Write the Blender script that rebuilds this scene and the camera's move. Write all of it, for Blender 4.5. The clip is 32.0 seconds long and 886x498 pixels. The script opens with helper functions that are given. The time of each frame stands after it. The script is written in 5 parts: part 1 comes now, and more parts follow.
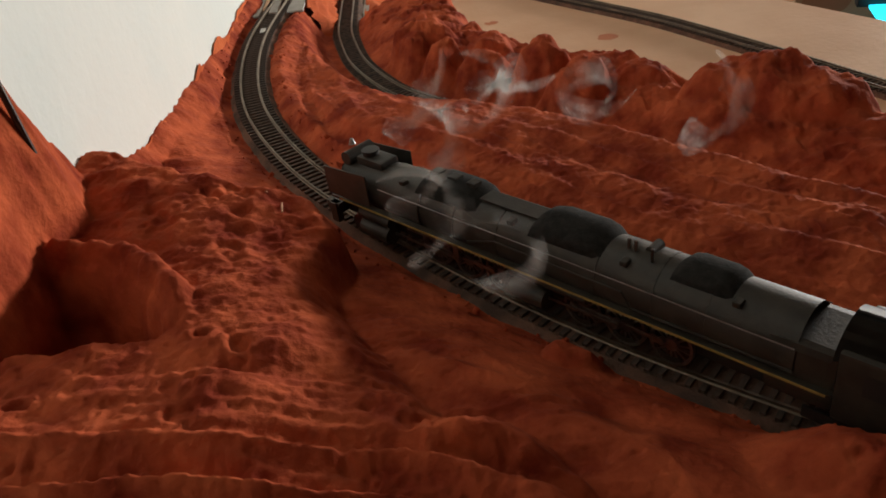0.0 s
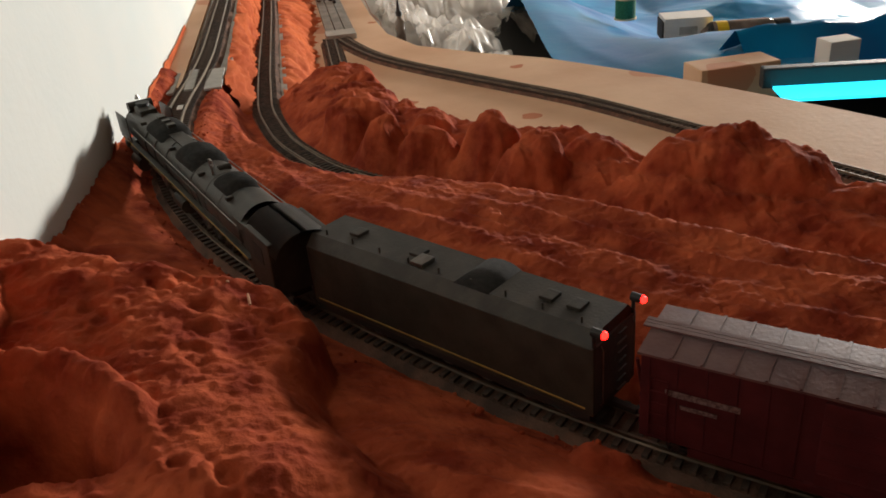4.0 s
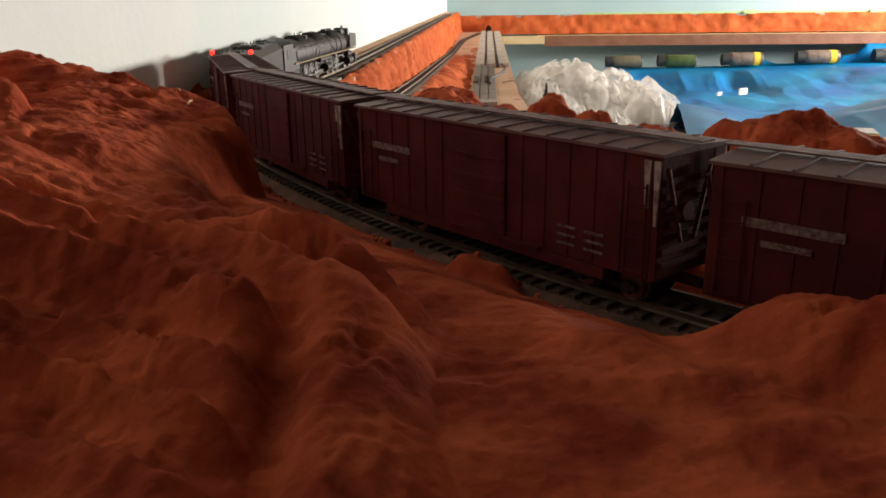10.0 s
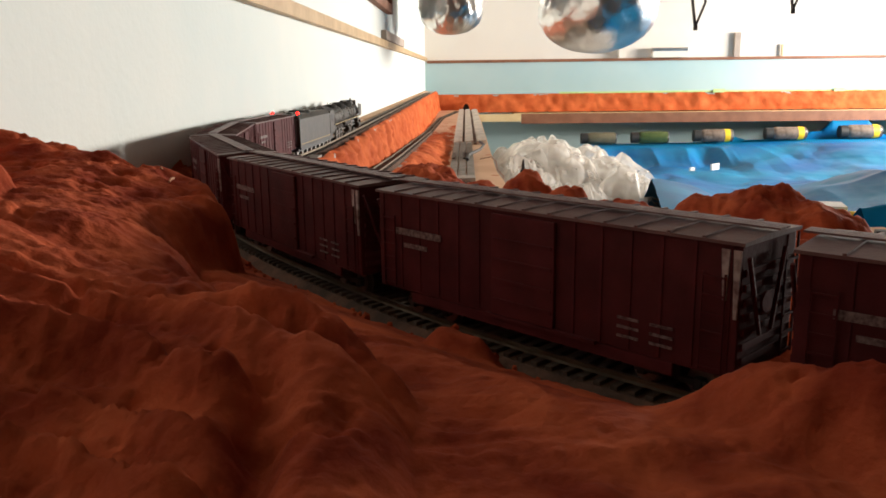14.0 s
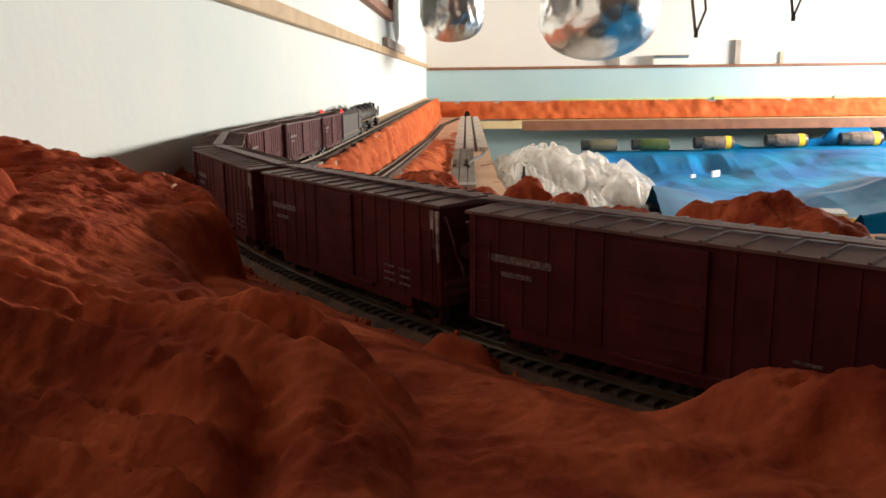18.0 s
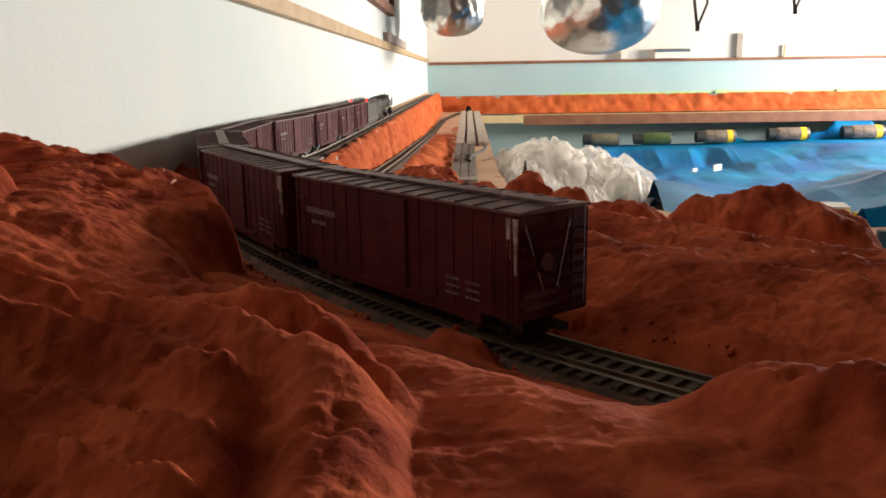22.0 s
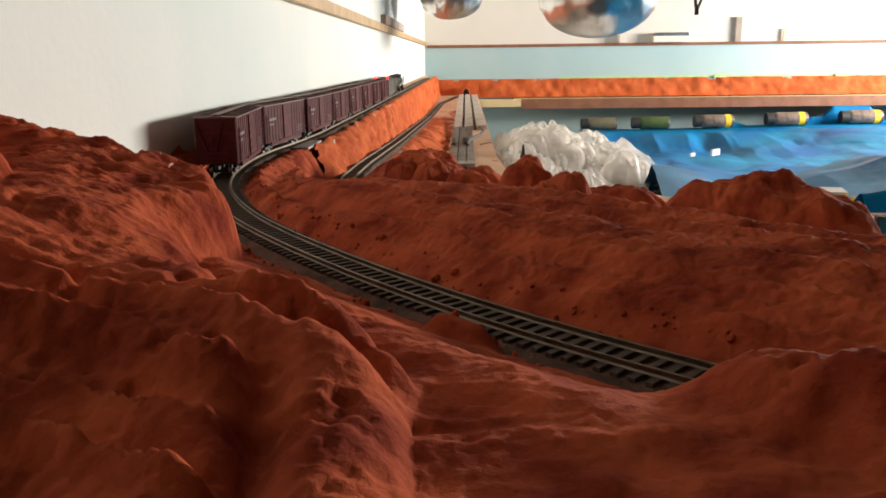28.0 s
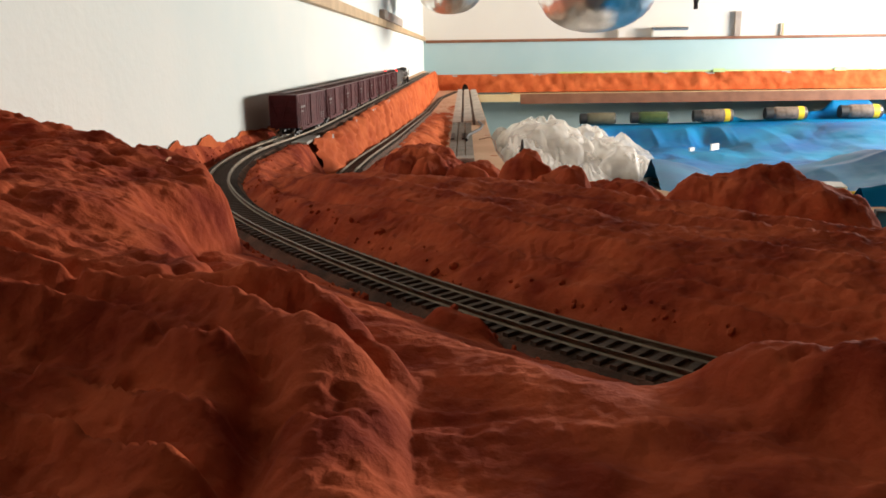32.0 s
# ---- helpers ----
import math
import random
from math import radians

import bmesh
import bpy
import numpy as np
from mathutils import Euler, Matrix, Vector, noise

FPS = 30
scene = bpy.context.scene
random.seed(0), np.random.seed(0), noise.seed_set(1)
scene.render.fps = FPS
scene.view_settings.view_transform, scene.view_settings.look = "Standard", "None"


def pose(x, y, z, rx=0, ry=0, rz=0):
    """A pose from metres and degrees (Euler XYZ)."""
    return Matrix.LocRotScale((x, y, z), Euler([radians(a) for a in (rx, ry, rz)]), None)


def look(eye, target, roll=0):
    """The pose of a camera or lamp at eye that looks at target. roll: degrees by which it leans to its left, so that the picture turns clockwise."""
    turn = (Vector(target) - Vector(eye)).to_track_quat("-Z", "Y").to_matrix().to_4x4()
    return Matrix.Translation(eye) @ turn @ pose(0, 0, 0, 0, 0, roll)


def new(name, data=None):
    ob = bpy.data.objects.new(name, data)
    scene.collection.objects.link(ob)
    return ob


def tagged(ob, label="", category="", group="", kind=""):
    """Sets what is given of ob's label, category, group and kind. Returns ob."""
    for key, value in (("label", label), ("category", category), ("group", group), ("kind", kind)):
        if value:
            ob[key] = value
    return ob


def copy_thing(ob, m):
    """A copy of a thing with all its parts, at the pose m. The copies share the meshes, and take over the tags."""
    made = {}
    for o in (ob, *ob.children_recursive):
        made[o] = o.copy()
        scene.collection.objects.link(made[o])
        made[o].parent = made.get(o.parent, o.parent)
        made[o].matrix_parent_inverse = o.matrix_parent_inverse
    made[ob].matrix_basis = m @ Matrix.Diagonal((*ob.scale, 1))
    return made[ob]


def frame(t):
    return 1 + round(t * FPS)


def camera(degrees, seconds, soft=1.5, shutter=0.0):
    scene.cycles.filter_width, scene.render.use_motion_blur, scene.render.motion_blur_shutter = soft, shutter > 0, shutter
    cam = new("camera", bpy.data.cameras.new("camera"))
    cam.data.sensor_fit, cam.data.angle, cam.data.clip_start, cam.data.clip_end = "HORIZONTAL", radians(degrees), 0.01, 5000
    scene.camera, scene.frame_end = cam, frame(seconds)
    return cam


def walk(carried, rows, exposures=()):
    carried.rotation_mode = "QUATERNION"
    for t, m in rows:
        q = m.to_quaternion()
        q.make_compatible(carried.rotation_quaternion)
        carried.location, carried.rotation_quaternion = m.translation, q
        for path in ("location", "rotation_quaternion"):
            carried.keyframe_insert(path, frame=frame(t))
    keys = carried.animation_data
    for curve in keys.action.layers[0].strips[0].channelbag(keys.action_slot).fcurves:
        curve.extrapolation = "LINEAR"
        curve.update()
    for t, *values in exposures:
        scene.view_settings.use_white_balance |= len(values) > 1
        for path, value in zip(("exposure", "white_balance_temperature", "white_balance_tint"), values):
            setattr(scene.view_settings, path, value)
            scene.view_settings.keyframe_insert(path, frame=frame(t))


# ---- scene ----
cam = camera(57.6, 32.0, soft=1.7)
EXPOSURES = [(0.0, 0.55), (1.0, 0.62), (2.0, 0.68), (3.0, 0.52), (3.5, 0.55), (5.5, 0.76), (7.0, 0.76), (9.0, 0.66), (14.0, 0.66), (24.0, 0.62), (32.0, 0.58)]
PATH = [
    (0, (-0.025, -0.004, 0.255), (-0.052, 1.683, -0.819), -8.6),
    (0.5, (-0.024, 0.032, 0.242), (-0.029, 1.751, -0.781), -8.4),
    (1, (-0.038, 0.051, 0.237), (0.004, 1.81, -0.714), -7.5),
    (1.5, (-0.043, 0.057, 0.236), (0.061, 1.847, -0.65), -7.5),
    (2, (-0.05, 0.057, 0.236), (0.103, 1.859, -0.618), -7.0),
    (2.5, (-0.057, 0.064, 0.234), (0.143, 1.858, -0.627), -6.7),
    (3, (-0.062, 0.064, 0.236), (0.169, 1.84, -0.654), -6.6),
    (3.5, (-0.071, 0.055, 0.236), (0.181, 1.809, -0.693), -6.1),
    (5.5, (-0.074, 0.03, 0.232), (0.158, 1.816, -0.639), -1.9),
    (6, (-0.038, 0.01, 0.212), (-0.001, 1.855, -0.559), -2.2),
    (6.5, (0.012, 0.0, 0.191), (-0.083, 1.871, -0.51), -3.0),
    (7, (0.028, -0.007, 0.17), (-0.128, 1.884, -0.464), -3.1),
    (7.5, (0.024, -0.007, 0.143), (-0.166, 1.876, -0.505), -3.7),
    (8, (0.017, -0.003, 0.12), (-0.124, 1.889, -0.513), -1.7),
    (8.5, (0.022, 0.004, 0.105), (-0.1, 1.897, -0.527), -1.3),
    (9, (0.027, 0.001, 0.104), (-0.139, 1.892, -0.524), -1.4),
    (9.5, (0.026, 0.004, 0.1), (-0.137, 1.899, -0.517), -1.2),
    (10, (0.025, 0.008, 0.098), (-0.083, 1.912, -0.504), -0.7),
    (10.5, (0.026, 0.007, 0.098), (-0.047, 1.921, -0.476), -0.7),
    (11, (0.026, 0.006, 0.099), (-0.04, 1.927, -0.454), -0.8),
    (12, (0.026, 0.004, 0.099), (-0.038, 1.932, -0.43), -0.8),
    (12.5, (0.026, 0.003, 0.099), (-0.036, 1.936, -0.409), -0.7),
    (13, (0.026, 0.001, 0.099), (-0.035, 1.948, -0.355), -0.7),
    (14, (0.026, 0.003, 0.099), (-0.032, 1.956, -0.325), -0.7),
    (17, (0.026, 0.002, 0.099), (-0.033, 1.958, -0.314), -0.7),
    (19, (0.026, 0.002, 0.099), (-0.036, 1.959, -0.306), -0.7),
    (22, (0.027, 0.002, 0.099), (-0.038, 1.956, -0.321), -0.9),
    (25, (0.026, 0.003, 0.099), (-0.035, 1.954, -0.339), -0.8),
    (28, (0.026, 0.004, 0.099), (-0.032, 1.95, -0.36), -0.7),
    (32, (0.026, 0.005, 0.098), (-0.03, 1.948, -0.372), -0.8),
]
walk(cam, [(t, look(eye, target, roll)) for t, eye, target, roll in PATH], EXPOSURES)

# ---- light: a room with a big side window, overcast daylight ----
world = bpy.data.worlds.new("world")
scene.world = world
world.use_nodes = True
_sky = world.node_tree.nodes.new("ShaderNodeTexSky")
_sky.sky_type, _sky.sun_disc = "NISHITA", False
_sky.sun_elevation, _sky.sun_rotation = radians(35), radians(70)
_bg = world.node_tree.nodes["Background"]
_bg.inputs["Strength"].default_value = 0.1
world.node_tree.links.new(_sky.outputs["Color"], _bg.inputs["Color"])

WALL_X, FAR_Y, ROOM_X, BACK_Y, FLOOR_Z, CEIL_Z = -0.237, 5.4, 3.9, -1.6, -0.95, 1.45


def window_lamp(name, eye, target, sx, sy, watts, colour):
    data = bpy.data.lights.new(name, "AREA")
    data.shape, data.size, data.size_y, data.energy, data.color = "RECTANGLE", sx, sy, watts, colour
    ob = new(name, data)
    ob.matrix_world = look(eye, target)
    return ob


window_lamp("window_daylight", (ROOM_X - 0.02, 3.9, 0.36), (-0.2, 2.2, 0.05), 2.1, 0.42, 205, (1.0, 0.94, 0.865))


# ---- materials ----
def mat(name, colour, rough=0.7, metal=0.0, noise_scale=0.0, colour2=None, bump=0.0, bump_scale=0.0, spec=0.5, detail=6.0, ramp=(0.35, 0.65), random_amount=0.0):
    m = bpy.data.materials.new(name)
    m.use_nodes = True
    nt = m.node_tree
    b = nt.nodes["Principled BSDF"]
    b.inputs["Base Color"].default_value = (*colour, 1)
    b.inputs["Roughness"].default_value = rough
    b.inputs["Metallic"].default_value = metal
    b.inputs["Specular IOR Level"].default_value = spec
    tc = nt.nodes.new("ShaderNodeTexCoord")
    if colour2 is not None:
        n = nt.nodes.new("ShaderNodeTexNoise")
        n.inputs["Scale"].default_value, n.inputs["Detail"].default_value = noise_scale, detail
        r = nt.nodes.new("ShaderNodeValToRGB")
        r.color_ramp.elements[0].position, r.color_ramp.elements[1].position = ramp
        r.color_ramp.elements[0].color, r.color_ramp.elements[1].color = (*colour, 1), (*colour2, 1)
        nt.links.new(tc.outputs["Object"], n.inputs["Vector"])
        nt.links.new(n.outputs["Fac"], r.inputs["Fac"])
        out = r.outputs["Color"]
        if random_amount:
            info = nt.nodes.new("ShaderNodeObjectInfo")
            hsv = nt.nodes.new("ShaderNodeHueSaturation")
            mr = nt.nodes.new("ShaderNodeMapRange")
            mr.inputs["To Min"].default_value, mr.inputs["To Max"].default_value = 1 - random_amount, 1 + random_amount
            nt.links.new(info.outputs["Random"], mr.inputs["Value"])
            nt.links.new(mr.outputs["Result"], hsv.inputs["Value"])
            nt.links.new(out, hsv.inputs["Color"])
            out = hsv.outputs["Color"]
        nt.links.new(out, b.inputs["Base Color"])
    if bump:
        n2 = nt.nodes.new("ShaderNodeTexNoise")
        n2.inputs["Scale"].default_value, n2.inputs["Detail"].default_value = bump_scale, 8.0
        bp = nt.nodes.new("ShaderNodeBump")
        bp.inputs["Strength"].default_value, bp.inputs["Distance"].default_value = bump, 0.002
        nt.links.new(tc.outputs["Object"], n2.inputs["Vector"])
        nt.links.new(n2.outputs["Fac"], bp.inputs["Height"])
        nt.links.new(bp.outputs["Normal"], b.inputs["Normal"])
    return m


M_EARTH = mat("painted_plaster_earth", (0.24, 0.033, 0.014), 0.95, 0, 38, (0.54, 0.112, 0.043), 0.6, 240, 0.12)
M_ORANGE = mat("orange_plaster", (0.44, 0.080, 0.021), 0.9, 0, 14, (0.62, 0.145, 0.045), 0.8, 90, 0.15)
M_WALL = mat("white_wall_paint", (0.80, 0.81, 0.76), 0.75, 0, 3.0, (0.68, 0.75, 0.73), 0.2, 120, 0.25)
M_WALLB = mat("pale_blue_wall_paint", (0.40, 0.55, 0.57), 0.8, 0, 2.0, (0.46, 0.59, 0.60), 0.1, 90, 0.15)
M_CREAM = mat("cream_upper_wall", (0.80, 0.74, 0.66), 0.8, 0, 2.0, (0.76, 0.70, 0.63), 0.1, 60, 0.2)
M_PLY = mat("plywood_board", (0.77, 0.50, 0.32), 0.7, 0, 7, (0.65, 0.38, 0.225), 0.2, 120, 0.25)
M_WOOD = mat("moulding_wood", (0.55, 0.38, 0.20), 0.5, 0, 25, (0.42, 0.27, 0.13), 0.2, 80)
M_DARKWOOD = mat("brown_board", (0.20, 0.075, 0.035), 0.6, 0, 20, (0.27, 0.11, 0.055), 0.2, 80)
M_PALEWOOD = mat("pale_board", (0.72, 0.55, 0.30), 0.6, 0, 20, (0.66, 0.48, 0.25), 0.2, 80)
M_TIE = mat("dark_brown_ties", (0.045, 0.034, 0.027), 0.85, 0, 160, (0.115, 0.075, 0.055), 0.2, 900)
M_RAIL = mat("nickel_silver_rail", (0.25, 0.20, 0.15), 0.55, 1.0, 60, (0.16, 0.13, 0.10), 0.1, 300)
M_BED = mat("grey_roadbed", (0.085, 0.055, 0.042), 0.9, 0, 70, (0.19, 0.105, 0.072), 0.5, 700, 0.2)
M_GREY = mat("grey_cork_strip", (0.36, 0.33, 0.29), 0.9, 0, 40, (0.45, 0.41, 0.36), 0.4, 300, 0.2)
M_LOCO = mat("black_engine_paint", (0.026, 0.022, 0.017), 0.5, 0, 90, (0.046, 0.039, 0.030), 0.1, 600, 0.4)
M_STEEL = mat("grey_steel", (0.30, 0.29, 0.27), 0.35, 1.0, 200, (0.2, 0.19, 0.18))
M_STRIPE = mat("yellow_stripe", (0.38, 0.26, 0.06), 0.6, 0, 200, (0.26, 0.17, 0.05))
M_CAR = mat("oxide_red_car_paint", (0.070, 0.012, 0.014), 0.65, 0, 60, (0.108, 0.019, 0.021), 0.1, 500, 0.15, 6, (0.35, 0.65), 0.10)
# roof colour: dusty, and paler than the sides for light from above
M_CARROOF = mat("dusty_skylit_car_roof", (0.115, 0.048, 0.045), 0.5, 0, 60, (0.18, 0.090, 0.082), 0.1, 500, 0.4)
# white lettering with the shade of the car side put into its colour
M_LETTER = mat("shade_dimmed_lettering", (0.07, 0.026, 0.025), 0.7, 0, 600, (0.24, 0.17, 0.16))
# pale colour painted as the light caught on the boxcar corners
M_GLINT = mat("painted_glint", (0.14, 0.075, 0.07), 0.8, 0, 300, (0.42, 0.34, 0.32))
M_MATT = mat("dull_black_casting", (0.020, 0.019, 0.018), 0.95, 0, 300, (0.032, 0.030, 0.028), 0.2, 900, 0.1)
M_BLACKPL = mat("black_plastic", (0.018, 0.017, 0.016), 0.55)
M_TARP = mat("blue_tarp", (0.001, 0.105, 0.31), 0.42, 0, 3, (0.003, 0.215, 0.41), 0.5, 25, 0.12)
M_FOIL = mat("foil_duct", (0.74, 0.72, 0.69), 0.3, 1.0, 12, (0.60, 0.58, 0.55), 1.0, 60)
# near-black that stands for shade inside openings and under the sheets
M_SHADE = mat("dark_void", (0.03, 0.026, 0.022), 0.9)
# dark colour for unseen surfaces, to weaken the fill they bounce back
M_DIM = mat("unseen_dark_lining", (0.10, 0.065, 0.04), 0.7, 0, 6, (0.14, 0.09, 0.055))
M_FLOOR = mat("unseen_grey_floor", (0.22, 0.19, 0.16), 0.8, 0, 4, (0.28, 0.24, 0.2), 0.2, 60)


def spots(m, colour, scale, size, amount):
    """Adds sparse specks of another colour to a material."""
    nt = m.node_tree
    b = nt.nodes["Principled BSDF"]
    link = b.inputs["Base Color"].links[0]
    tc = nt.nodes.new("ShaderNodeTexCoord")
    v = nt.nodes.new("ShaderNodeTexVoronoi")
    v.inputs["Scale"].default_value = scale
    n = nt.nodes.new("ShaderNodeTexNoise")
    n.inputs["Scale"].default_value, n.inputs["Detail"].default_value = scale * 3, 3
    add = nt.nodes.new("ShaderNodeMath")
    add.operation = "MULTIPLY_ADD"
    add.inputs[1].default_value = size * 0.9
    nt.links.new(tc.outputs["Object"], v.inputs["Vector"])
    nt.links.new(tc.outputs["Object"], n.inputs["Vector"])
    nt.links.new(n.outputs["Fac"], add.inputs[0])
    nt.links.new(v.outputs["Distance"], add.inputs[2])
    less = nt.nodes.new("ShaderNodeMath")
    less.operation = "LESS_THAN"
    less.inputs[1].default_value = size
    nt.links.new(add.outputs[0], less.inputs[0])
    pick = nt.nodes.new("ShaderNodeMath")
    pick.operation = "LESS_THAN"
    pick.inputs[1].default_value = amount
    sep = nt.nodes.new("ShaderNodeSeparateColor")
    nt.links.new(v.outputs["Color"], sep.inputs["Color"])
    nt.links.new(sep.outputs["Red"], pick.inputs[0])
    mul = nt.nodes.new("ShaderNodeMath")
    mul.operation = "MULTIPLY"
    nt.links.new(less.outputs[0], mul.inputs[0])
    nt.links.new(pick.outputs[0], mul.inputs[1])
    mix = nt.nodes.new("ShaderNodeMix")
    mix.data_type = "RGBA"
    for s in mix.inputs:
        if s.type == "RGBA" and s.name == "B":
            s.default_value = (*colour, 1)
    nt.links.new(mul.outputs[0], mix.inputs["Factor"])
    src = link.from_socket
    ain = [s for s in mix.inputs if s.type == "RGBA" and s.name == "A"][0]
    nt.links.new(src, ain)
    nt.links.new([s for s in mix.outputs if s.type == "RGBA"][0], b.inputs["Base Color"])


spots(M_WALL, (0.55, 0.24, 0.14), 19, 0.11, 0.30)
spots(M_WALL, (0.35, 0.35, 0.33), 33, 0.11, 0.12)
spots(M_PLY, (0.55, 0.19, 0.09), 15, 0.34, 0.40)
spots(M_PLY, (0.60, 0.27, 0.15), 5, 0.40, 0.35)


def glow(name, colour, strength):
    m = bpy.data.materials.new(name)
    m.use_nodes = True
    b = m.node_tree.nodes["Principled BSDF"]
    b.inputs["Base Color"].default_value = (*colour, 1)
    b.inputs["Emission Color"].default_value = (*colour, 1)
    b.inputs["Emission Strength"].default_value = strength
    return m


M_MARKER = glow("red_marker_lamp", (1.0, 0.006, 0.004), 10.0)


def thin_film(name, colour, cover, gloss):
    """A thin translucent sheet: scatters on both sides, partly clear, with a soft sheen."""
    m = bpy.data.materials.new(name)
    m.use_nodes = True
    nt = m.node_tree
    nt.nodes.remove(nt.nodes["Principled BSDF"])
    dif, tra, clear, shine = [nt.nodes.new(k) for k in ("ShaderNodeBsdfDiffuse", "ShaderNodeBsdfTranslucent", "ShaderNodeBsdfTransparent", "ShaderNodeBsdfGlossy")]
    dif.inputs["Color"].default_value = tra.inputs["Color"].default_value = (*colour, 1)
    shine.inputs["Roughness"].default_value = 0.25
    mixes = [nt.nodes.new("ShaderNodeMixShader") for k in range(3)]
    for mx, f, p, q in zip(mixes, (0.45, cover, gloss), (dif, clear, None), (tra, None, shine)):
        mx.inputs["Fac"].default_value = f
        if p:
            nt.links.new(p.outputs[0], mx.inputs[1])
        if q:
            nt.links.new(q.outputs[0], mx.inputs[2])
    nt.links.new(mixes[0].outputs[0], mixes[1].inputs[2])
    nt.links.new(mixes[1].outputs[0], mixes[2].inputs[1])
    nt.links.new(mixes[2].outputs[0], nt.nodes["Material Output"].inputs["Surface"])
    tc, n, bp = nt.nodes.new("ShaderNodeTexCoord"), nt.nodes.new("ShaderNodeTexNoise"), nt.nodes.new("ShaderNodeBump")
    n.inputs["Scale"].default_value, n.inputs["Detail"].default_value = 30, 5
    bp.inputs["Strength"].default_value, bp.inputs["Distance"].default_value = 0.5, 0.004
    nt.links.new(tc.outputs["Object"], n.inputs["Vector"])
    nt.links.new(n.outputs["Fac"], bp.inputs["Height"])
    for k in (dif, tra, shine):
        nt.links.new(bp.outputs["Normal"], k.inputs["Normal"])
    # patches of denser and clearer film
    n2, r = nt.nodes.new("ShaderNodeTexNoise"), nt.nodes.new("ShaderNodeMapRange")
    n2.inputs["Scale"].default_value = 11
    r.inputs["From Min"].default_value, r.inputs["From Max"].default_value = 0.3, 0.7
    r.inputs["To Min"].default_value, r.inputs["To Max"].default_value = cover - 0.2, min(1, cover + 0.2)
    nt.links.new(tc.outputs["Object"], n2.inputs["Vector"])
    nt.links.new(n2.outputs["Fac"], r.inputs["Value"])
    nt.links.new(r.outputs["Result"], mixes[1].inputs["Fac"])
    return m


M_PLASTIC = thin_film("cloudy_plastic_sheet", (0.95, 0.89, 0.81), 0.40, 0.10)


# ---- mesh helpers ----
def mesh_of(name, bm, material, smooth=False):
    me = bpy.data.meshes.new(name)
    bm.to_mesh(me)
    bm.free()
    me.materials.append(material)
    if smooth:
        me.shade_smooth()
    return me


def part(name, bm, material, parent=None, label="", smooth=False):
    ob = new(name, mesh_of(name, bm, material, smooth))
    if parent is not None:
        ob.parent = parent
    if label:
        ob["label"] = label
    return ob


def box(bm, x0, x1, y0, y1, z0, z1, bevel=0.0):
    r = bmesh.ops.create_cube(bm, size=1.0)
    for v in r["verts"]:
        v.co = Vector(((x0 + x1) / 2 + v.co.x * (x1 - x0), (y0 + y1) / 2 + v.co.y * (y1 - y0), (z0 + z1) / 2 + v.co.z * (z1 - z0)))
    if bevel:
        es = {e for v in r["verts"] for e in v.link_edges}
        bmesh.ops.bevel(bm, geom=list(es), offset=bevel, segments=2, profile=0.7, affect="EDGES")
    return bm


def boxes(*items, bevel=0.0):
    bm = bmesh.new()
    for it in items:
        box(bm, *it, bevel=bevel)
    return bm


def cyl(bm, p0, p1, r0, r1=None, seg=16, caps=True):
    p0, p1 = Vector(p0), Vector(p1)
    d = p1 - p0
    q = d.to_track_quat("Z", "Y").to_matrix().to_4x4()
    bmesh.ops.create_cone(bm, cap_ends=caps, segments=seg, radius1=r0, radius2=r0 if r1 is None else r1, depth=d.length, matrix=Matrix.Translation((p0 + p1) / 2) @ q)
    return bm


def tube(points, radius, seg=8):
    """A round tube through the points."""
    bm = bmesh.new()
    pts = [Vector(p) for p in points]
    rings = []
    for i, p in enumerate(pts):
        d = (pts[min(i + 1, len(pts) - 1)] - pts[max(i - 1, 0)]).normalized()
        a = d.cross(Vector((0.13, 0.21, 1))).normalized()
        b = d.cross(a)
        rings.append([bm.verts.new(p + radius * (math.cos(k * math.tau / seg) * a + math.sin(k * math.tau / seg) * b)) for k in range(seg)])
    for r0, r1 in zip(rings, rings[1:]):
        for k in range(seg):
            bm.faces.new((r0[k], r0[(k + 1) % seg], r1[(k + 1) % seg], r1[k]))
    bm.faces.new(rings[0][::-1])
    bm.faces.new(rings[-1])
    return bm


def empty(name, label, category, group=""):
    return tagged(new(name), label, category, group)


def structure(name, bm, material, label, smooth=False):
    return tagged(part(name, bm, material, None, "", smooth), label, "", "", "structure")


def grid_mesh(name, X, Y, Z, material, keep=None):
    """A sheet over the arrays X, Y, Z of one shape; keep: which cells to build."""
    n, m = X.shape
    idx = np.arange(n * m).reshape(n, m)
    q = np.stack([idx[:-1, :-1], idx[:-1, 1:], idx[1:, 1:], idx[1:, :-1]], -1)
    if keep is not None:
        q = q[keep[:-1, :-1]]
    me = bpy.data.meshes.new(name)
    me.from_pydata(np.stack([X, Y, Z], -1).reshape(-1, 3).tolist(), [], q.reshape(-1, 4).tolist())
    me.materials.append(material)
    me.shade_smooth()
    return new(name, me)


def _hash(ix, iy, seed):
    v = np.sin(ix * 127.1 + iy * 311.7 + seed * 74.7) * 43758.5453
    return v - np.floor(v)


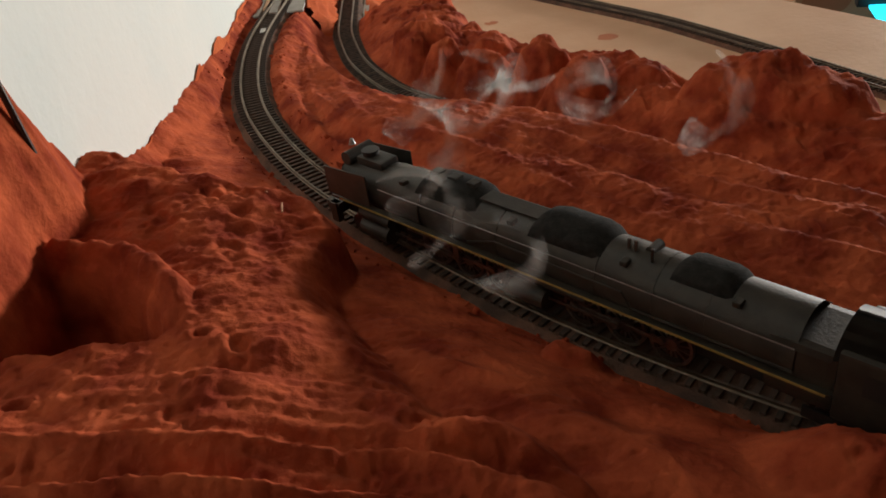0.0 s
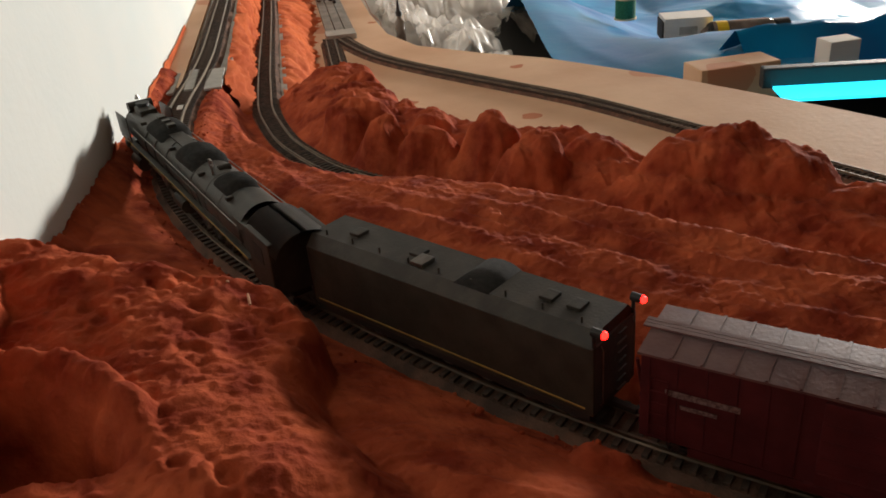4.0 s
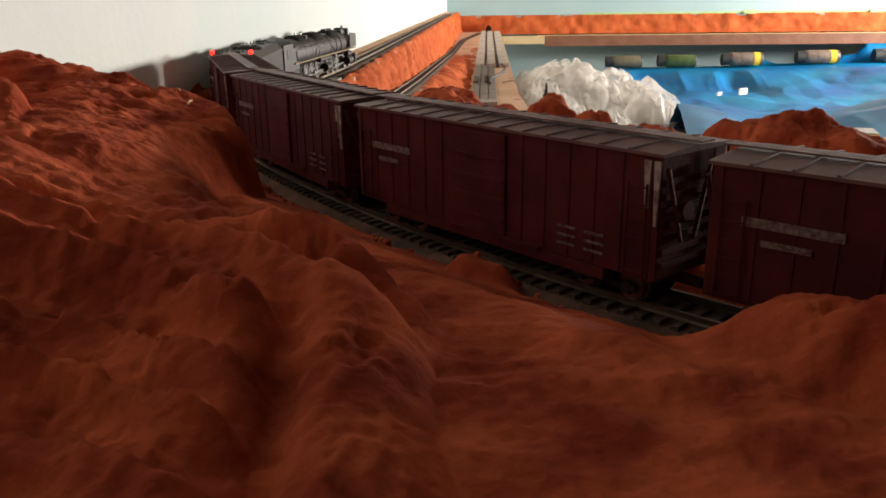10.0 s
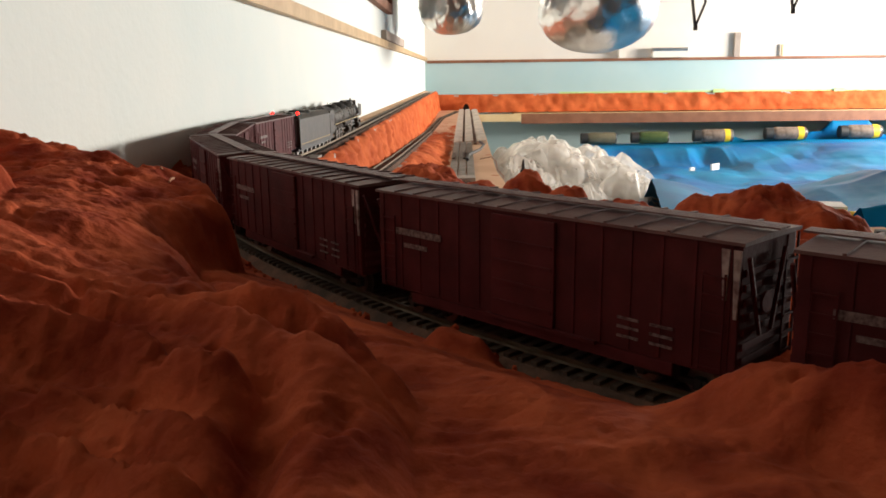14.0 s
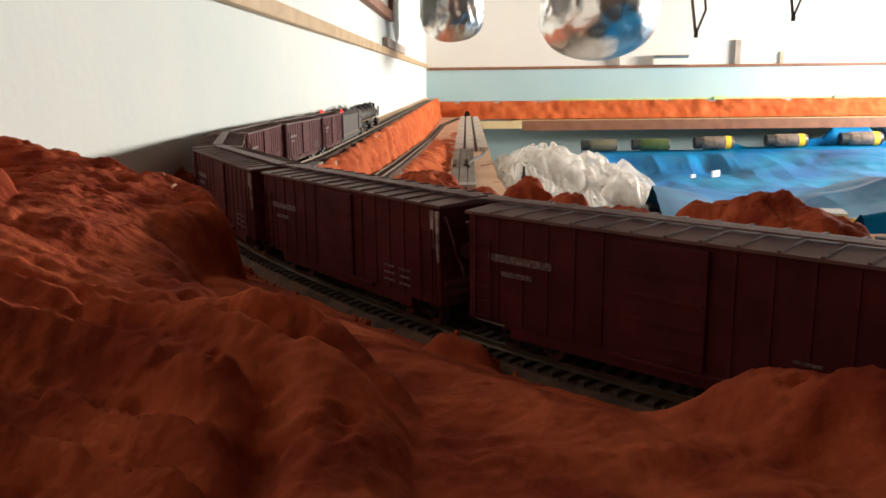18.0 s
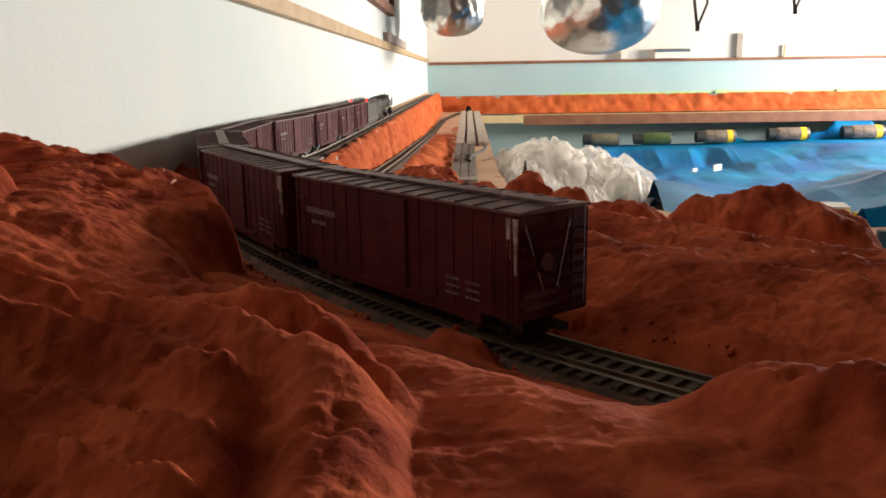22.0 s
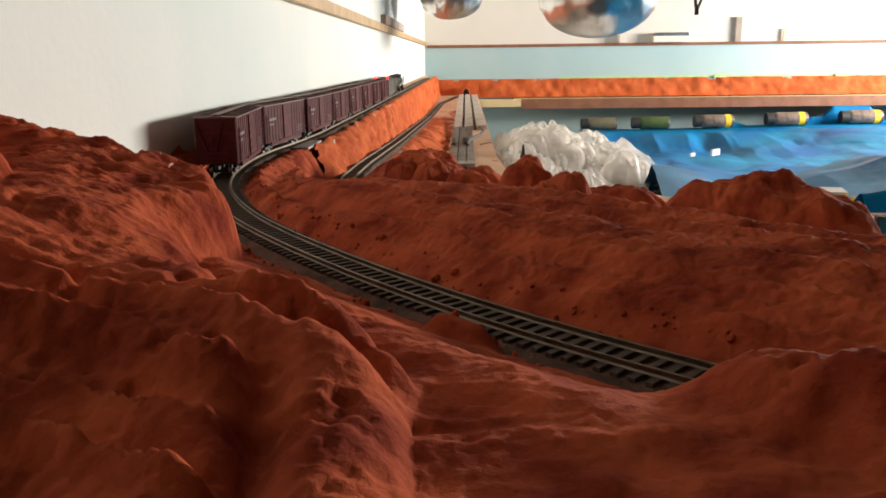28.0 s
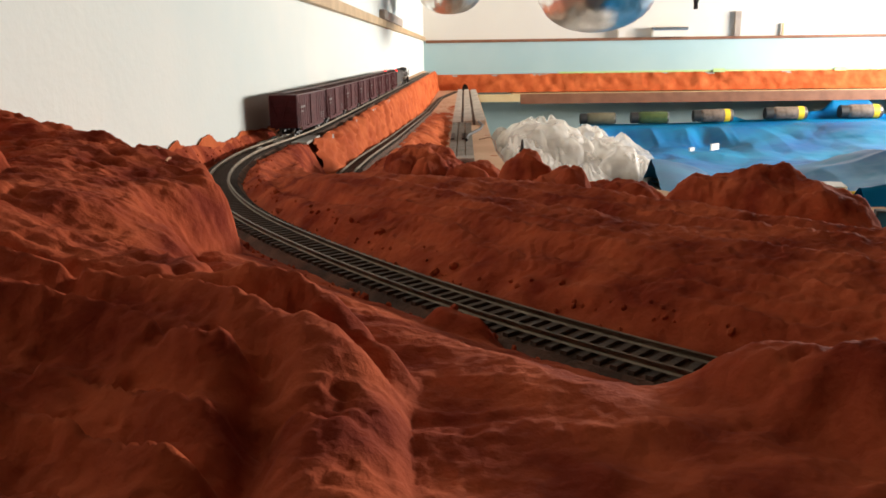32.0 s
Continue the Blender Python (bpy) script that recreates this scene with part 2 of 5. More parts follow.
def vnoise(x, y, seed=0):
    """Smooth value noise, 0 to 1."""
    ix, iy = np.floor(x), np.floor(y)
    fx, fy = x - ix, y - iy
    ux, uy = fx * fx * fx * (fx * (fx * 6 - 15) + 10), fy * fy * fy * (fy * (fy * 6 - 15) + 10)
    a, b, c, d = _hash(ix, iy, seed), _hash(ix + 1, iy, seed), _hash(ix, iy + 1, seed), _hash(ix + 1, iy + 1, seed)
    return (a * (1 - ux) + b * ux) * (1 - uy) + (c * (1 - ux) + d * ux) * uy


def crumple(x, y, seed=0):
    """Folded-sheet relief: flat facets that meet in straight creases, about 0 to 1."""
    out = 0
    for k, turn in enumerate((0.3, 1.25, 2.2)):
        c, s = math.cos(turn), math.sin(turn)
        u, v = x * c + y * s + 3.1 * k, y * c - x * s + 1.7 * k
        iu, iv = np.floor(u), np.floor(v)
        fu, fv = u - iu, v - iv
        a, b, p, q = _hash(iu, iv, seed + k), _hash(iu + 1, iv, seed + k), _hash(iu, iv + 1, seed + k), _hash(iu + 1, iv + 1, seed + k)
        out = out + np.where(fu + fv < 1, a + (b - a) * fu + (p - a) * fv, q + (p - q) * (1 - fu) + (b - q) * (1 - fv))
    return out / 3


def fbm(x, y, seed=0, octaves=4):
    s, a, t = 0, 0.5, 0
    for k in range(octaves):
        s = s + a * vnoise(x * 2 ** k, y * 2 ** k, seed + k)
        t += a
        a *= 0.5
    return s / t


def ridged(x, y, seed=0, octaves=3):
    s, a, t = 0, 0.5, 0
    for k in range(octaves):
        s = s + a * (1 - np.abs(2 * vnoise(x * 2 ** k, y * 2 ** k, seed + k) - 1))
        t += a
        a *= 0.5
    return s / t


def smoothstep(a, b, x):
    t = np.clip((x - a) / (b - a), 0, 1)
    return t * t * (3 - 2 * t)


# ---- the tracks' centre lines ----
class Line:
    """A smooth centre line through control points; at(s) gives place, heading and height."""

    def __init__(self, points, sigma=0.03, step=0.004):
        p = np.array(points, float)
        d = np.r_[0, np.cumsum(np.hypot(*np.diff(p[:, :2], axis=0).T))]
        u = np.arange(0, d[-1], step)
        q = np.array([np.interp(u, d, p[:, k]) for k in range(3)]).T
        n = int(3 * sigma / step)
        k = np.exp(-0.5 * (np.arange(-n, n + 1) * step / sigma) ** 2)
        k /= k.sum()
        a = np.vstack([2 * q[0] - q[n:0:-1], q, 2 * q[-1] - q[-2:-n - 2:-1]])
        self.p = np.array([np.convolve(a[:, j], k, "valid") for j in range(3)]).T
        self.s = np.r_[0, np.cumsum(np.hypot(*np.diff(self.p[:, :2], axis=0).T))]
        self.length = self.s[-1]

    def place(self, s):
        s = np.asarray(s, float)
        out = np.array([np.interp(s, self.s, self.p[:, k]) for k in range(3)]).T
        lo = np.minimum(s, 0)
        d0 = (self.p[3] - self.p[0]) / (self.s[3] - self.s[0])
        hi = np.maximum(s - self.length, 0)
        d1 = (self.p[-1] - self.p[-4]) / (self.s[-1] - self.s[-4])
        return out + np.multiply.outer(lo, d0) + np.multiply.outer(hi, d1)

    def heading(self, s):
        d = self.place(s + 0.004) - self.place(s - 0.004)
        return d / np.linalg.norm(d)

    def nearest(self, X, Y, step=3):
        """Distance from each point, signed: plus on the right of the way."""
        best = np.full(X.shape, 9.0)
        sign = np.ones(X.shape)
        for i in range(0, len(self.p) - step, step):
            a, b = self.p[i], self.p[i + step]
            if a[1] > 1.25 and b[1] > 1.25:
                break
            t = (b - a)[:2]
            L = np.hypot(*t)
            t = t / L
            rx, ry = X - a[0], Y - a[1]
            al = np.clip(rx * t[0] + ry * t[1], 0, L)
            dx, dy = rx - al * t[0], ry - al * t[1]
            d = np.hypot(dx, dy)
            m = d < best
            best = np.where(m, d, best)
            sign = np.where(m, np.sign(rx * t[1] - ry * t[0]), sign)
        return best * sign


LINE_A = Line([(0.64, -0.12, 0), (0.46, -0.02, 0), (0.31, 0.075, 0), (0.20, 0.165, 0), (0.10, 0.252, 0), (0.053, 0.295, 0), (0.02, 0.331, 0), (-0.006, 0.361, 0), (-0.031, 0.393, 0), (-0.058, 0.429, 0),
               (-0.086, 0.469, 0), (-0.119, 0.52, 0), (-0.153, 0.59, 0), (-0.181, 0.665, 0), (-0.197, 0.74, 0), (-0.205, 0.82, 0), (-0.207, 0.89, 0), (-0.203, 0.95, 0), (-0.195, 1.03, 0), (-0.189, 1.15, 0),
               (-0.187, 1.6, 0), (-0.187, 4.6, 0), (-0.12, 5.05, 0), (0.1, 5.28, 0)])
LINE_B = Line([(0.62, 0.02, -0.035), (0.36, 0.26, -0.035), (0.22, 0.412, -0.035), (0.166, 0.478, -0.035), (0.114, 0.54, -0.035), (0.02, 0.662, -0.036), (-0.06, 0.757, -0.037), (-0.103, 0.87, -0.040),
               (-0.123, 1.00, -0.043), (-0.125, 1.2, -0.049), (-0.122, 1.7, -0.068), (-0.120, 3.2, -0.118), (-0.10, 4.2, -0.119), (-0.02, 5.0, -0.119)])
LINE_C = Line([(0.66, 0.36, -0.116), (0.56, 0.55, -0.116), (0.460, 0.76, -0.116), (0.386, 0.93, -0.116), (0.308, 1.095, -0.116), (0.202, 1.255, -0.116), (0.115, 1.39, -0.116), (0.062, 1.49, -0.116),
               (0.030, 1.60, -0.116), (0.016, 1.66, -0.116), (0.012, 1.74, -0.116)], 0.04)
LINE_D = Line([(-0.014, 1.18, -0.116), (-0.011, 1.42, -0.116), (-0.007, 1.70, -0.116)], 0.06)
BOARD_Z = -0.124


def rail_profile(line, s0, s1, offset, step, z_top=0.0):
    """One rail: foot, web and head along the line."""
    prof = [(-0.0012, -0.0025), (0.0012, -0.0025), (0.0004, -0.0019), (0.0004, -0.0008), (0.0007, -0.0006), (0.0007, 0), (-0.0007, 0), (-0.0007, -0.0006), (-0.0004, -0.0008), (-0.0004, -0.0019)]
    bm = bmesh.new()
    rings = []
    for s in np.arange(s0, s1, step):
        p, d = line.place(s), line.heading(s)
        n = Vector((d[1], -d[0], 0))
        c = Vector(p) + n * offset
        rings.append([bm.verts.new(c + n * a + Vector((0, 0, b + z_top))) for a, b in prof])
    for r0, r1 in zip(rings, rings[1:]):
        for k in range(len(prof)):
            bm.faces.new((r0[k], r0[(k + 1) % len(prof)], r1[(k + 1) % len(prof)], r1[k]))
    return bm


def strip(line, s0, s1, half, z0, z1, step=0.02, shoulder=0.006):
    """A roadbed strip with sloped shoulders."""
    bm = bmesh.new()
    rings = []
    for s in np.arange(s0, s1, step):
        p, d = line.place(s), line.heading(s)
        n = Vector((d[1], -d[0], 0))
        rings.append([bm.verts.new(Vector(p) + n * a + Vector((0, 0, b))) for a, b in ((-half - shoulder, z0), (-half, z1), (half, z1), (half + shoulder, z0))])
    for r0, r1 in zip(rings, rings[1:]):
        for k in range(3):
            bm.faces.new((r0[k], r0[k + 1], r1[k + 1], r1[k]))
    return bm


def ties_mesh(line, s0, s1, pitch, z):
    verts, faces = [], []
    base = [(0, 1, 2, 3), (4, 7, 6, 5), (0, 4, 5, 1), (1, 5, 6, 2), (2, 6, 7, 3), (3, 7, 4, 0)]
    for s in np.arange(s0, s1, pitch):
        p, d = line.place(s), line.heading(s)
        d = np.array([d[0], d[1], 0])
        n = np.array([d[1], -d[0], 0])
        k = len(verts)
        for dz in (0, -0.0016):
            for a, b in ((-1, -1), (1, -1), (1, 1), (-1, 1)):
                verts.append(tuple(p + n * a * 0.0150 + d * b * 0.00135 + np.array([0, 0, z + dz])))
        faces += [tuple(k + i for i in f) for f in base]
    me = bpy.data.meshes.new("tie")
    me.from_pydata(verts, [], faces)
    return me


def track(name, line, s0, s1, label, single=None, rail_step=0.006):
    """Two rails and ties; ties between the two stations of single are objects of their own."""
    t = empty(name, label, "railway track")
    part("roadbed", strip(line, s0, s1, 0.0158, -0.0095, -0.0042), M_BED, t, "grey roadbed strip")
    for o in (-0.00825, 0.00825):
        part("rail", rail_profile(line, s0, s1, o, rail_step), M_RAIL, t, "nickel silver rail")
    pitch = 0.0066
    spans = [(s0, s1)] if single is None else [(s0, single[0]), (single[1], s1)]
    for a, b in spans:
        if b > a:
            me = ties_mesh(line, a, b, pitch, -0.0025)
            me.materials.append(M_TIE)
            ob = tagged(new("tie", me), "", "", "", "stuff")
            ob.parent = t
    if single is not None:
        bm = box(bmesh.new(), -0.0150, 0.0150, -0.00135, 0.00135, -0.0041, -0.0025)
        me = mesh_of("tie", bm, M_TIE)
        for s in np.arange(single[0], single[1], pitch):
            ob = new("tie", me)
            p, d = line.place(s), line.heading(s)
            ob.parent = t
            ob.matrix_basis = pose(p[0], p[1], p[2], 0, 0, math.degrees(math.atan2(d[1], d[0])) - 90)
    return t


# ---- the room ----
def room():
    t = 0.1
    structure("wall_west", boxes((WALL_X - t, WALL_X, -0.02, FAR_Y, FLOOR_Z, CEIL_Z)), M_WALL, "white painted wall with small stains beside the track")
    # near west, south and east walls, ceiling and floor: unseen, dark against bounce
    structure("wall_west_near", boxes((WALL_X - t, WALL_X, BACK_Y, -0.02, FLOOR_Z, CEIL_Z)), M_DIM, "unseen dark wall, added to cut bounce light")
    structure("wall_north_lower", boxes((WALL_X - t, ROOM_X + t, FAR_Y, FAR_Y + t, FLOOR_Z, 0.178)), M_WALLB, "pale blue painted lower wall behind the far shelf")
    structure("wall_north_upper", boxes((WALL_X - t, ROOM_X + t, FAR_Y, FAR_Y + t, 0.178, CEIL_Z)), M_CREAM, "cream painted upper wall behind the far shelf")
    structure("wall_south", boxes((WALL_X - t, ROOM_X + t, BACK_Y - t, BACK_Y, FLOOR_Z, CEIL_Z)), M_DIM, "unseen dark wall, added to cut bounce light")
    w0, w1, z0, z1 = 2.80, 5.00, 0.12, 0.60
    structure("wall_east", boxes((ROOM_X, ROOM_X + t, BACK_Y, w0, FLOOR_Z, CEIL_Z), (ROOM_X, ROOM_X + t, w1, FAR_Y, FLOOR_Z, CEIL_Z), (ROOM_X, ROOM_X + t, w0, w1, FLOOR_Z, z0), (ROOM_X, ROOM_X + t, w0, w1, z1, CEIL_Z)), M_DIM, "unseen dark wall with a wide window opening, dark to cut bounce light")
    structure("ceiling", boxes((WALL_X - t, ROOM_X + t, BACK_Y - t, FAR_Y + t, CEIL_Z, CEIL_Z + t)), M_DIM, "unseen ceiling, dark to cut bounce light")
    structure("floor", boxes((WALL_X - t, ROOM_X + t, BACK_Y - t, FAR_Y + t, FLOOR_Z - t, FLOOR_Z)), M_FLOOR, "unseen grey floor that closes the room")
    structure("trim_west", boxes((WALL_X, WALL_X + 0.014, -0.02, FAR_Y, 0.184, 0.206), bevel=0.003), M_WOOD, "wooden moulding strip along the white wall")
    structure("trim_north", boxes((WALL_X + 0.014, ROOM_X, FAR_Y - 0.012, FAR_Y, 0.168, 0.186), bevel=0.003), M_DARKWOOD, "thin dark wooden moulding along the far wall")


room()


# ---- the sculpted ground round the curve ----
def bump(X, Y, x, y, sx, sy, turn, h, power=2.0):
    """A rounded hump; a higher power gives a flatter top and steeper sides."""
    c, s = math.cos(radians(turn)), math.sin(radians(turn))
    u, v = (X - x) * c + (Y - y) * s, -(X - x) * s + (Y - y) * c
    return h * np.exp(-((np.abs(u) / sx) ** power + (np.abs(v) / sy) ** power))


def crease(X, Y, x0, y0, x1, y1, width):
    """1 on a straight furrow between two places, falling off beside it."""
    dx, dy = x1 - x0, y1 - y0
    t = np.clip(((X - x0) * dx + (Y - y0) * dy) / (dx * dx + dy * dy), 0, 1)
    return np.exp(-(np.hypot(X - x0 - t * dx, Y - y0 - t * dy) / width) ** 2)


def smooth_max(a, b, k):
    return 0.5 * (a + b + np.sqrt((a - b) ** 2 + k * k))


# the brink of the raised land beside the upper track, from the nose in front to the cliff and the wall
BRINK_Y = [0.02, 0.115, 0.14, 0.165, 0.185, 0.200, 0.212, 0.222, 0.24, 0.27, 0.31, 0.335, 0.36, 0.385, 0.41, 0.45, 0.50]
BRINK_X = [0.024, 0.018, 0.013, 0.009, 0.007, 0.001, -0.011, -0.032, -0.046, -0.066, -0.092, -0.092, -0.086, -0.093, -0.106, -0.140, -0.19]
_by = np.linspace(0.0, 0.52, 521)
_bx = np.convolve(np.pad(np.interp(_by, BRINK_Y, BRINK_X), 6, "edge"), np.ones(13) / 13, "valid")
_bm = np.gradient(_bx, _by)


def raised_land(X, Y, wx, wy, dA):
    """The near side of the upper track: folded nose, cliff mound, hollow with its rim, and the bank on the wall."""
    floor_z = -0.002 + 0.0205 * smoothstep(0.022, 0.085, -dA)
    floor_z = floor_z + bump(wx, wy, 0.140, 0.172, 0.058, 0.025, -41, 0.033, 3.5) * (0.84 + 0.32 * fbm(X * 34, Y * 34, 46, 3))
    floor_z = floor_z + bump(wx, wy, 0.058, 0.236, 0.030, 0.008, -30, 0.003) - bump(wx, wy, 0.030, 0.235, 0.022, 0.010, -35, 0.004)
    fold = ridged(wx * 16 + wy * 9, wy * 46 - wx * 14 + 3 * vnoise(X * 18, Y * 18, 35), 36, 2) - 0.55
    floor_z = floor_z + 0.0055 * fold * smoothstep(0.040, 0.075, -dA)
    b = np.interp(wy, _by, _bx)
    e = (b - wx) / np.sqrt(1 + np.interp(wy, _by, _bm) ** 2)
    width = 0.027 - 0.013 * smoothstep(0.30, 0.35, wy)
    t = np.clip((e + 0.004) / width, 0, 1)
    rise = 1 - (1 - t) ** 2.3
    # the top of the land
    top = np.interp(wy, [0.05, 0.10, 0.144, 0.161, 0.182, 0.212, 0.235, 0.40], [0.018, 0.022, 0.028, 0.0315, 0.0380, 0.0435, 0.038, 0.036]) + 0.022 * smoothstep(-0.055, -0.145, wx) - 0.009 * smoothstep(0.225, 0.30, wy) * smoothstep(-0.105, -0.06, wx)
    # ledges that run in from the left, steep towards the near side, bent down where they end
    lx, ly = X + 0.006 * (fbm(X * 30, Y * 30, 44, 2) - 0.5), Y + 0.005 * (fbm(X * 24, Y * 50, 45, 2) - 0.5)
    yy = ly + 0.012 * smoothstep(-0.060, -0.020, lx) + 0.06 * (lx + 0.09)
    ph = np.interp(yy, [0.0, 0.055, 0.080, 0.098, 0.112, 0.130, 0.146, 0.164, 0.186, 0.207, 0.245], [0, 1, 2, 3, 4, 5, 6, 7, 8, 9, 10])
    fr = ph - np.floor(ph)
    lip = np.clip(fr / 0.84, 0, 1) ** 2.0 * (1 - smoothstep(0.84, 1.0, fr)) * (0.45 + 0.8 * _hash(np.floor(ph), np.floor(ph) * 0 + 3, 96) + 0.35 * (vnoise(X * 40, np.floor(ph) * 7.0, 96) - 0.5))
    left = smoothstep(-0.014, -0.028, wx) * smoothstep(0.250, 0.222, wy)
    top = top + left * (0.0070 * lip - 0.0022)
    lip2 = ridged(lx * 14 + ly * 10, yy * 110, 98, 2) - 0.55
    top = top + left * 0.0034 * lip2
    # furrows that part the two noses
    nose = smoothstep(-0.050, -0.028, wx) * smoothstep(0.235, 0.21, wy)
    top = top + nose * (0.0025 - 0.009 * crease(wx, wy, -0.020, 0.168, -0.010, 0.095, 0.0055) - 0.012 * crease(wx, wy, -0.038, 0.202, 0.014, 0.178, 0.0050))
    ring = np.hypot(wx + 0.030, (wy - 0.110) * 0.75)
    streak = ridged(ring * 150, np.arctan2(wy - 0.110, wx + 0.030) * 3, 99, 2) - 0.55
    top = top + nose * smoothstep(-0.026, -0.016, wx) * 0.0032 * streak
    # mound whose crest runs from the wall to the cliff
    cx, cy = 0.163 / 0.1782, -0.072 / 0.1782
    u, n = (wx + 0.245) * cx + (wy - 0.440) * cy, -(wx + 0.245) * cy + (wy - 0.440) * cx
    u = np.clip(u / 0.178, -0.2, 1.1)
    crest = 0.064 - 0.023 * np.clip(u, 0, 1.1) ** 1.3
    south = 1 - smoothstep(0.004, 0.080 - 0.034 * np.clip(u, 0, 1), -n)
    north = 1 - smoothstep(0.010, 0.058 - 0.020 * np.clip(u, 0, 1), n)
    crags = 0.008 * (ridged(wx * 18 + 3, wy * 30, 14, 2) - 0.5) - 0.006 * smoothstep(0.62, 0.74, fbm(X * 42, Y * 42, 15, 2))
    mound = crest * south + crags * smoothstep(0.35, 0.8, south) + bump(wx, wy, -0.094, 0.364, 0.016, 0.016, 0, 0.006, 3) - bump(wx, wy, -0.150, 0.392, 0.022, 0.010, 20, 0.010)
    land = smooth_max(top, mound, 0.006) * north
    z = floor_z + np.maximum(land - floor_z, 0) * rise
    # rim round a hollow beside the wall
    hu, hv = wx + 0.225, wy - 0.262
    rr, ang = np.hypot(hu, hv), np.arctan2(hv, hu)
    rim = np.exp(-(np.abs(rr - 0.086) / 0.015) ** 2.6) * smoothstep(-0.30, 0.05, ang)
    inner = smoothstep(0.078, 0.060, rr) * smoothstep(0.004, 0.026, hv)
    z = np.maximum(z, rim * (0.058 + 0.010 * smoothstep(0.1, 0.6, ang) + 0.012 * (fbm(X * 60, Y * 60, 16, 3) - 0.5)))
    z = z * (1 - inner) + (0.008 + 0.012 * fbm(X * 40, Y * 40, 18, 3)) * inner
    # plaster climbing the wall, high in front, low along the track
    top_w = np.interp(Y + 0.02 * (vnoise(X * 0, Y * 40, 5) - 0.5), [0.0, 0.25, 0.30, 0.335, 0.365, 0.39, 0.412, 0.43, 0.46, 0.54, 0.65, 0.75, 0.85, 1.1], [0.045, 0.045, 0.125, 0.140, 0.150, 0.160, 0.115, 0.062, 0.052, 0.034, 0.024, 0.017, 0.011, 0.007])
    top_w = top_w * (0.86 + 0.28 * fbm(X * 30, Y * 46, 78, 3))
    reach = np.interp(Y, [0.30, 0.355, 0.385, 0.43], [0.016, 0.018, 0.028, 0.022])
    k = np.clip(1 - (X - WALL_X + 0.006 * (fbm(X * 50, Y * 50, 79) - 0.5)) / reach, 0, 1)
    return np.maximum(z, top_w * k ** 0.75)


def ground_height(X, Y):
    dA, dB = LINE_A.nearest(X, Y), LINE_B.nearest(X, Y)
    wx = X + 0.014 * (fbm(X * 13, Y * 13, 3) - 0.5) + 0.007 * (fbm(X * 50, Y * 50, 4) - 0.5)
    wy = Y + 0.014 * (fbm(X * 13, Y * 13, 9) - 0.5) + 0.007 * (fbm(X * 50, Y * 50, 10) - 0.5)
    left = dA < 0
    zl = raised_land(X, Y, wx, wy, dA)
    # far side: ridge between the two curves, in long low strata
    r = 0.001 + 0.017 * smoothstep(0.014, 0.085, dA) * smoothstep(0.012, 0.045, np.abs(dB))
    r = r * (1 + 0.25 * smoothstep(0.12, 0.30, X))
    r = r * (1 - smoothstep(0.53, 0.68, Y + 0.6 * X)) - 0.012 * smoothstep(0.52, 0.72, Y) * smoothstep(0.020, 0.050, dA)
    r = r - 0.034 * smoothstep(0.055, 0.020, np.abs(dB))
    # beyond the second track: a craggy bank of lumps and a mesa, then down to the board
    outer = dB > 0
    q = -0.040 + 0.024 * smoothstep(0.014, 0.085, dB)
    q = np.maximum(q, -0.045 + bump(wx, wy, 0.244, 0.578, 0.080, 0.050, -40, 0.054, 6) + bump(wx, wy, 0.252, 0.588, 0.034, 0.028, -40, 0.009, 3))
    q = np.maximum(q, -0.040 + bump(wx, wy, 0.200, 0.560, 0.060, 0.035, -45, 0.030, 3))
    for bx, by, sx, sy, tn, h in ((0.103, 0.640, 0.032, 0.030, -40, 0.046), (0.074, 0.692, 0.026, 0.026, 20, 0.050), (0.026, 0.725, 0.028, 0.022, -30, 0.042), (-0.016, 0.752, 0.026, 0.026, -40, 0.045), (-0.022, 0.830, 0.030, 0.040, -60, 0.044), (0.040, 0.780, 0.030, 0.030, 0, 0.036), (0.160, 0.650, 0.040, 0.026, -30, 0.034)):
        q = np.maximum(q, -0.040 + bump(wx + 0.010 * (vnoise(X * 60, Y * 60, 22) - 0.5), wy + 0.010 * (vnoise(X * 60, Y * 60, 23) - 0.5), bx, by, sx, sy, tn, h, 3.6))
    lumpy = smoothstep(-0.035, -0.015, q)
    q = q + lumpy * (0.014 * (0.62 - ridged(wx * 26, wy * 26, 24, 3)) + 0.007 * (crumple(X * 46, Y * 46, 25) - 0.5) + 0.004 * (crumple(X * 120, Y * 120, 27) - 0.5))
    edge = smoothstep(0.125, 0.185, dB + 0.04 * (fbm(X * 16, Y * 16, 21) - 0.5))
    q = q * (1 - edge) + (BOARD_Z - 0.02) * edge
    zr = np.where(outer, q, r)
    z = np.where(left, zl, zr)
    # folds of draped plaster cloth and small lumps
    wz = wy + 0.020 * (vnoise(X * 14, Y * 14, 2) - 0.5)
    sx, sy = wx + 0.060 * (fbm(X * 9, Y * 9, 32, 2) - 0.5), wy + 0.060 * (fbm(X * 9, Y * 9, 33, 2) - 0.5)
    f = 1.3 * (vnoise(sx * 16 + 5 * sy, sy * 24 - 5 * sx, 11) - 0.5) + 0.6 * (0.5 - ridged(sx * 20, sy * 36, 12, 3))
    across = np.where(outer, wx + wy, 2.0 * dA + 0.030 * (fbm(X * 12, Y * 12, 37, 2) - 0.5))
    strata = ridged((wy - wx) * 3.0, across * 24 + 1.2 * vnoise(X * 7, Y * 7, 6), 17, 3) - 0.58
    calm = smoothstep(0.26, 0.22, wy) * smoothstep(-0.14, -0.10, wx)
    f = np.where(left, f * (1 - 0.88 * calm), np.where(outer, 0.5, 1.25) * strata)
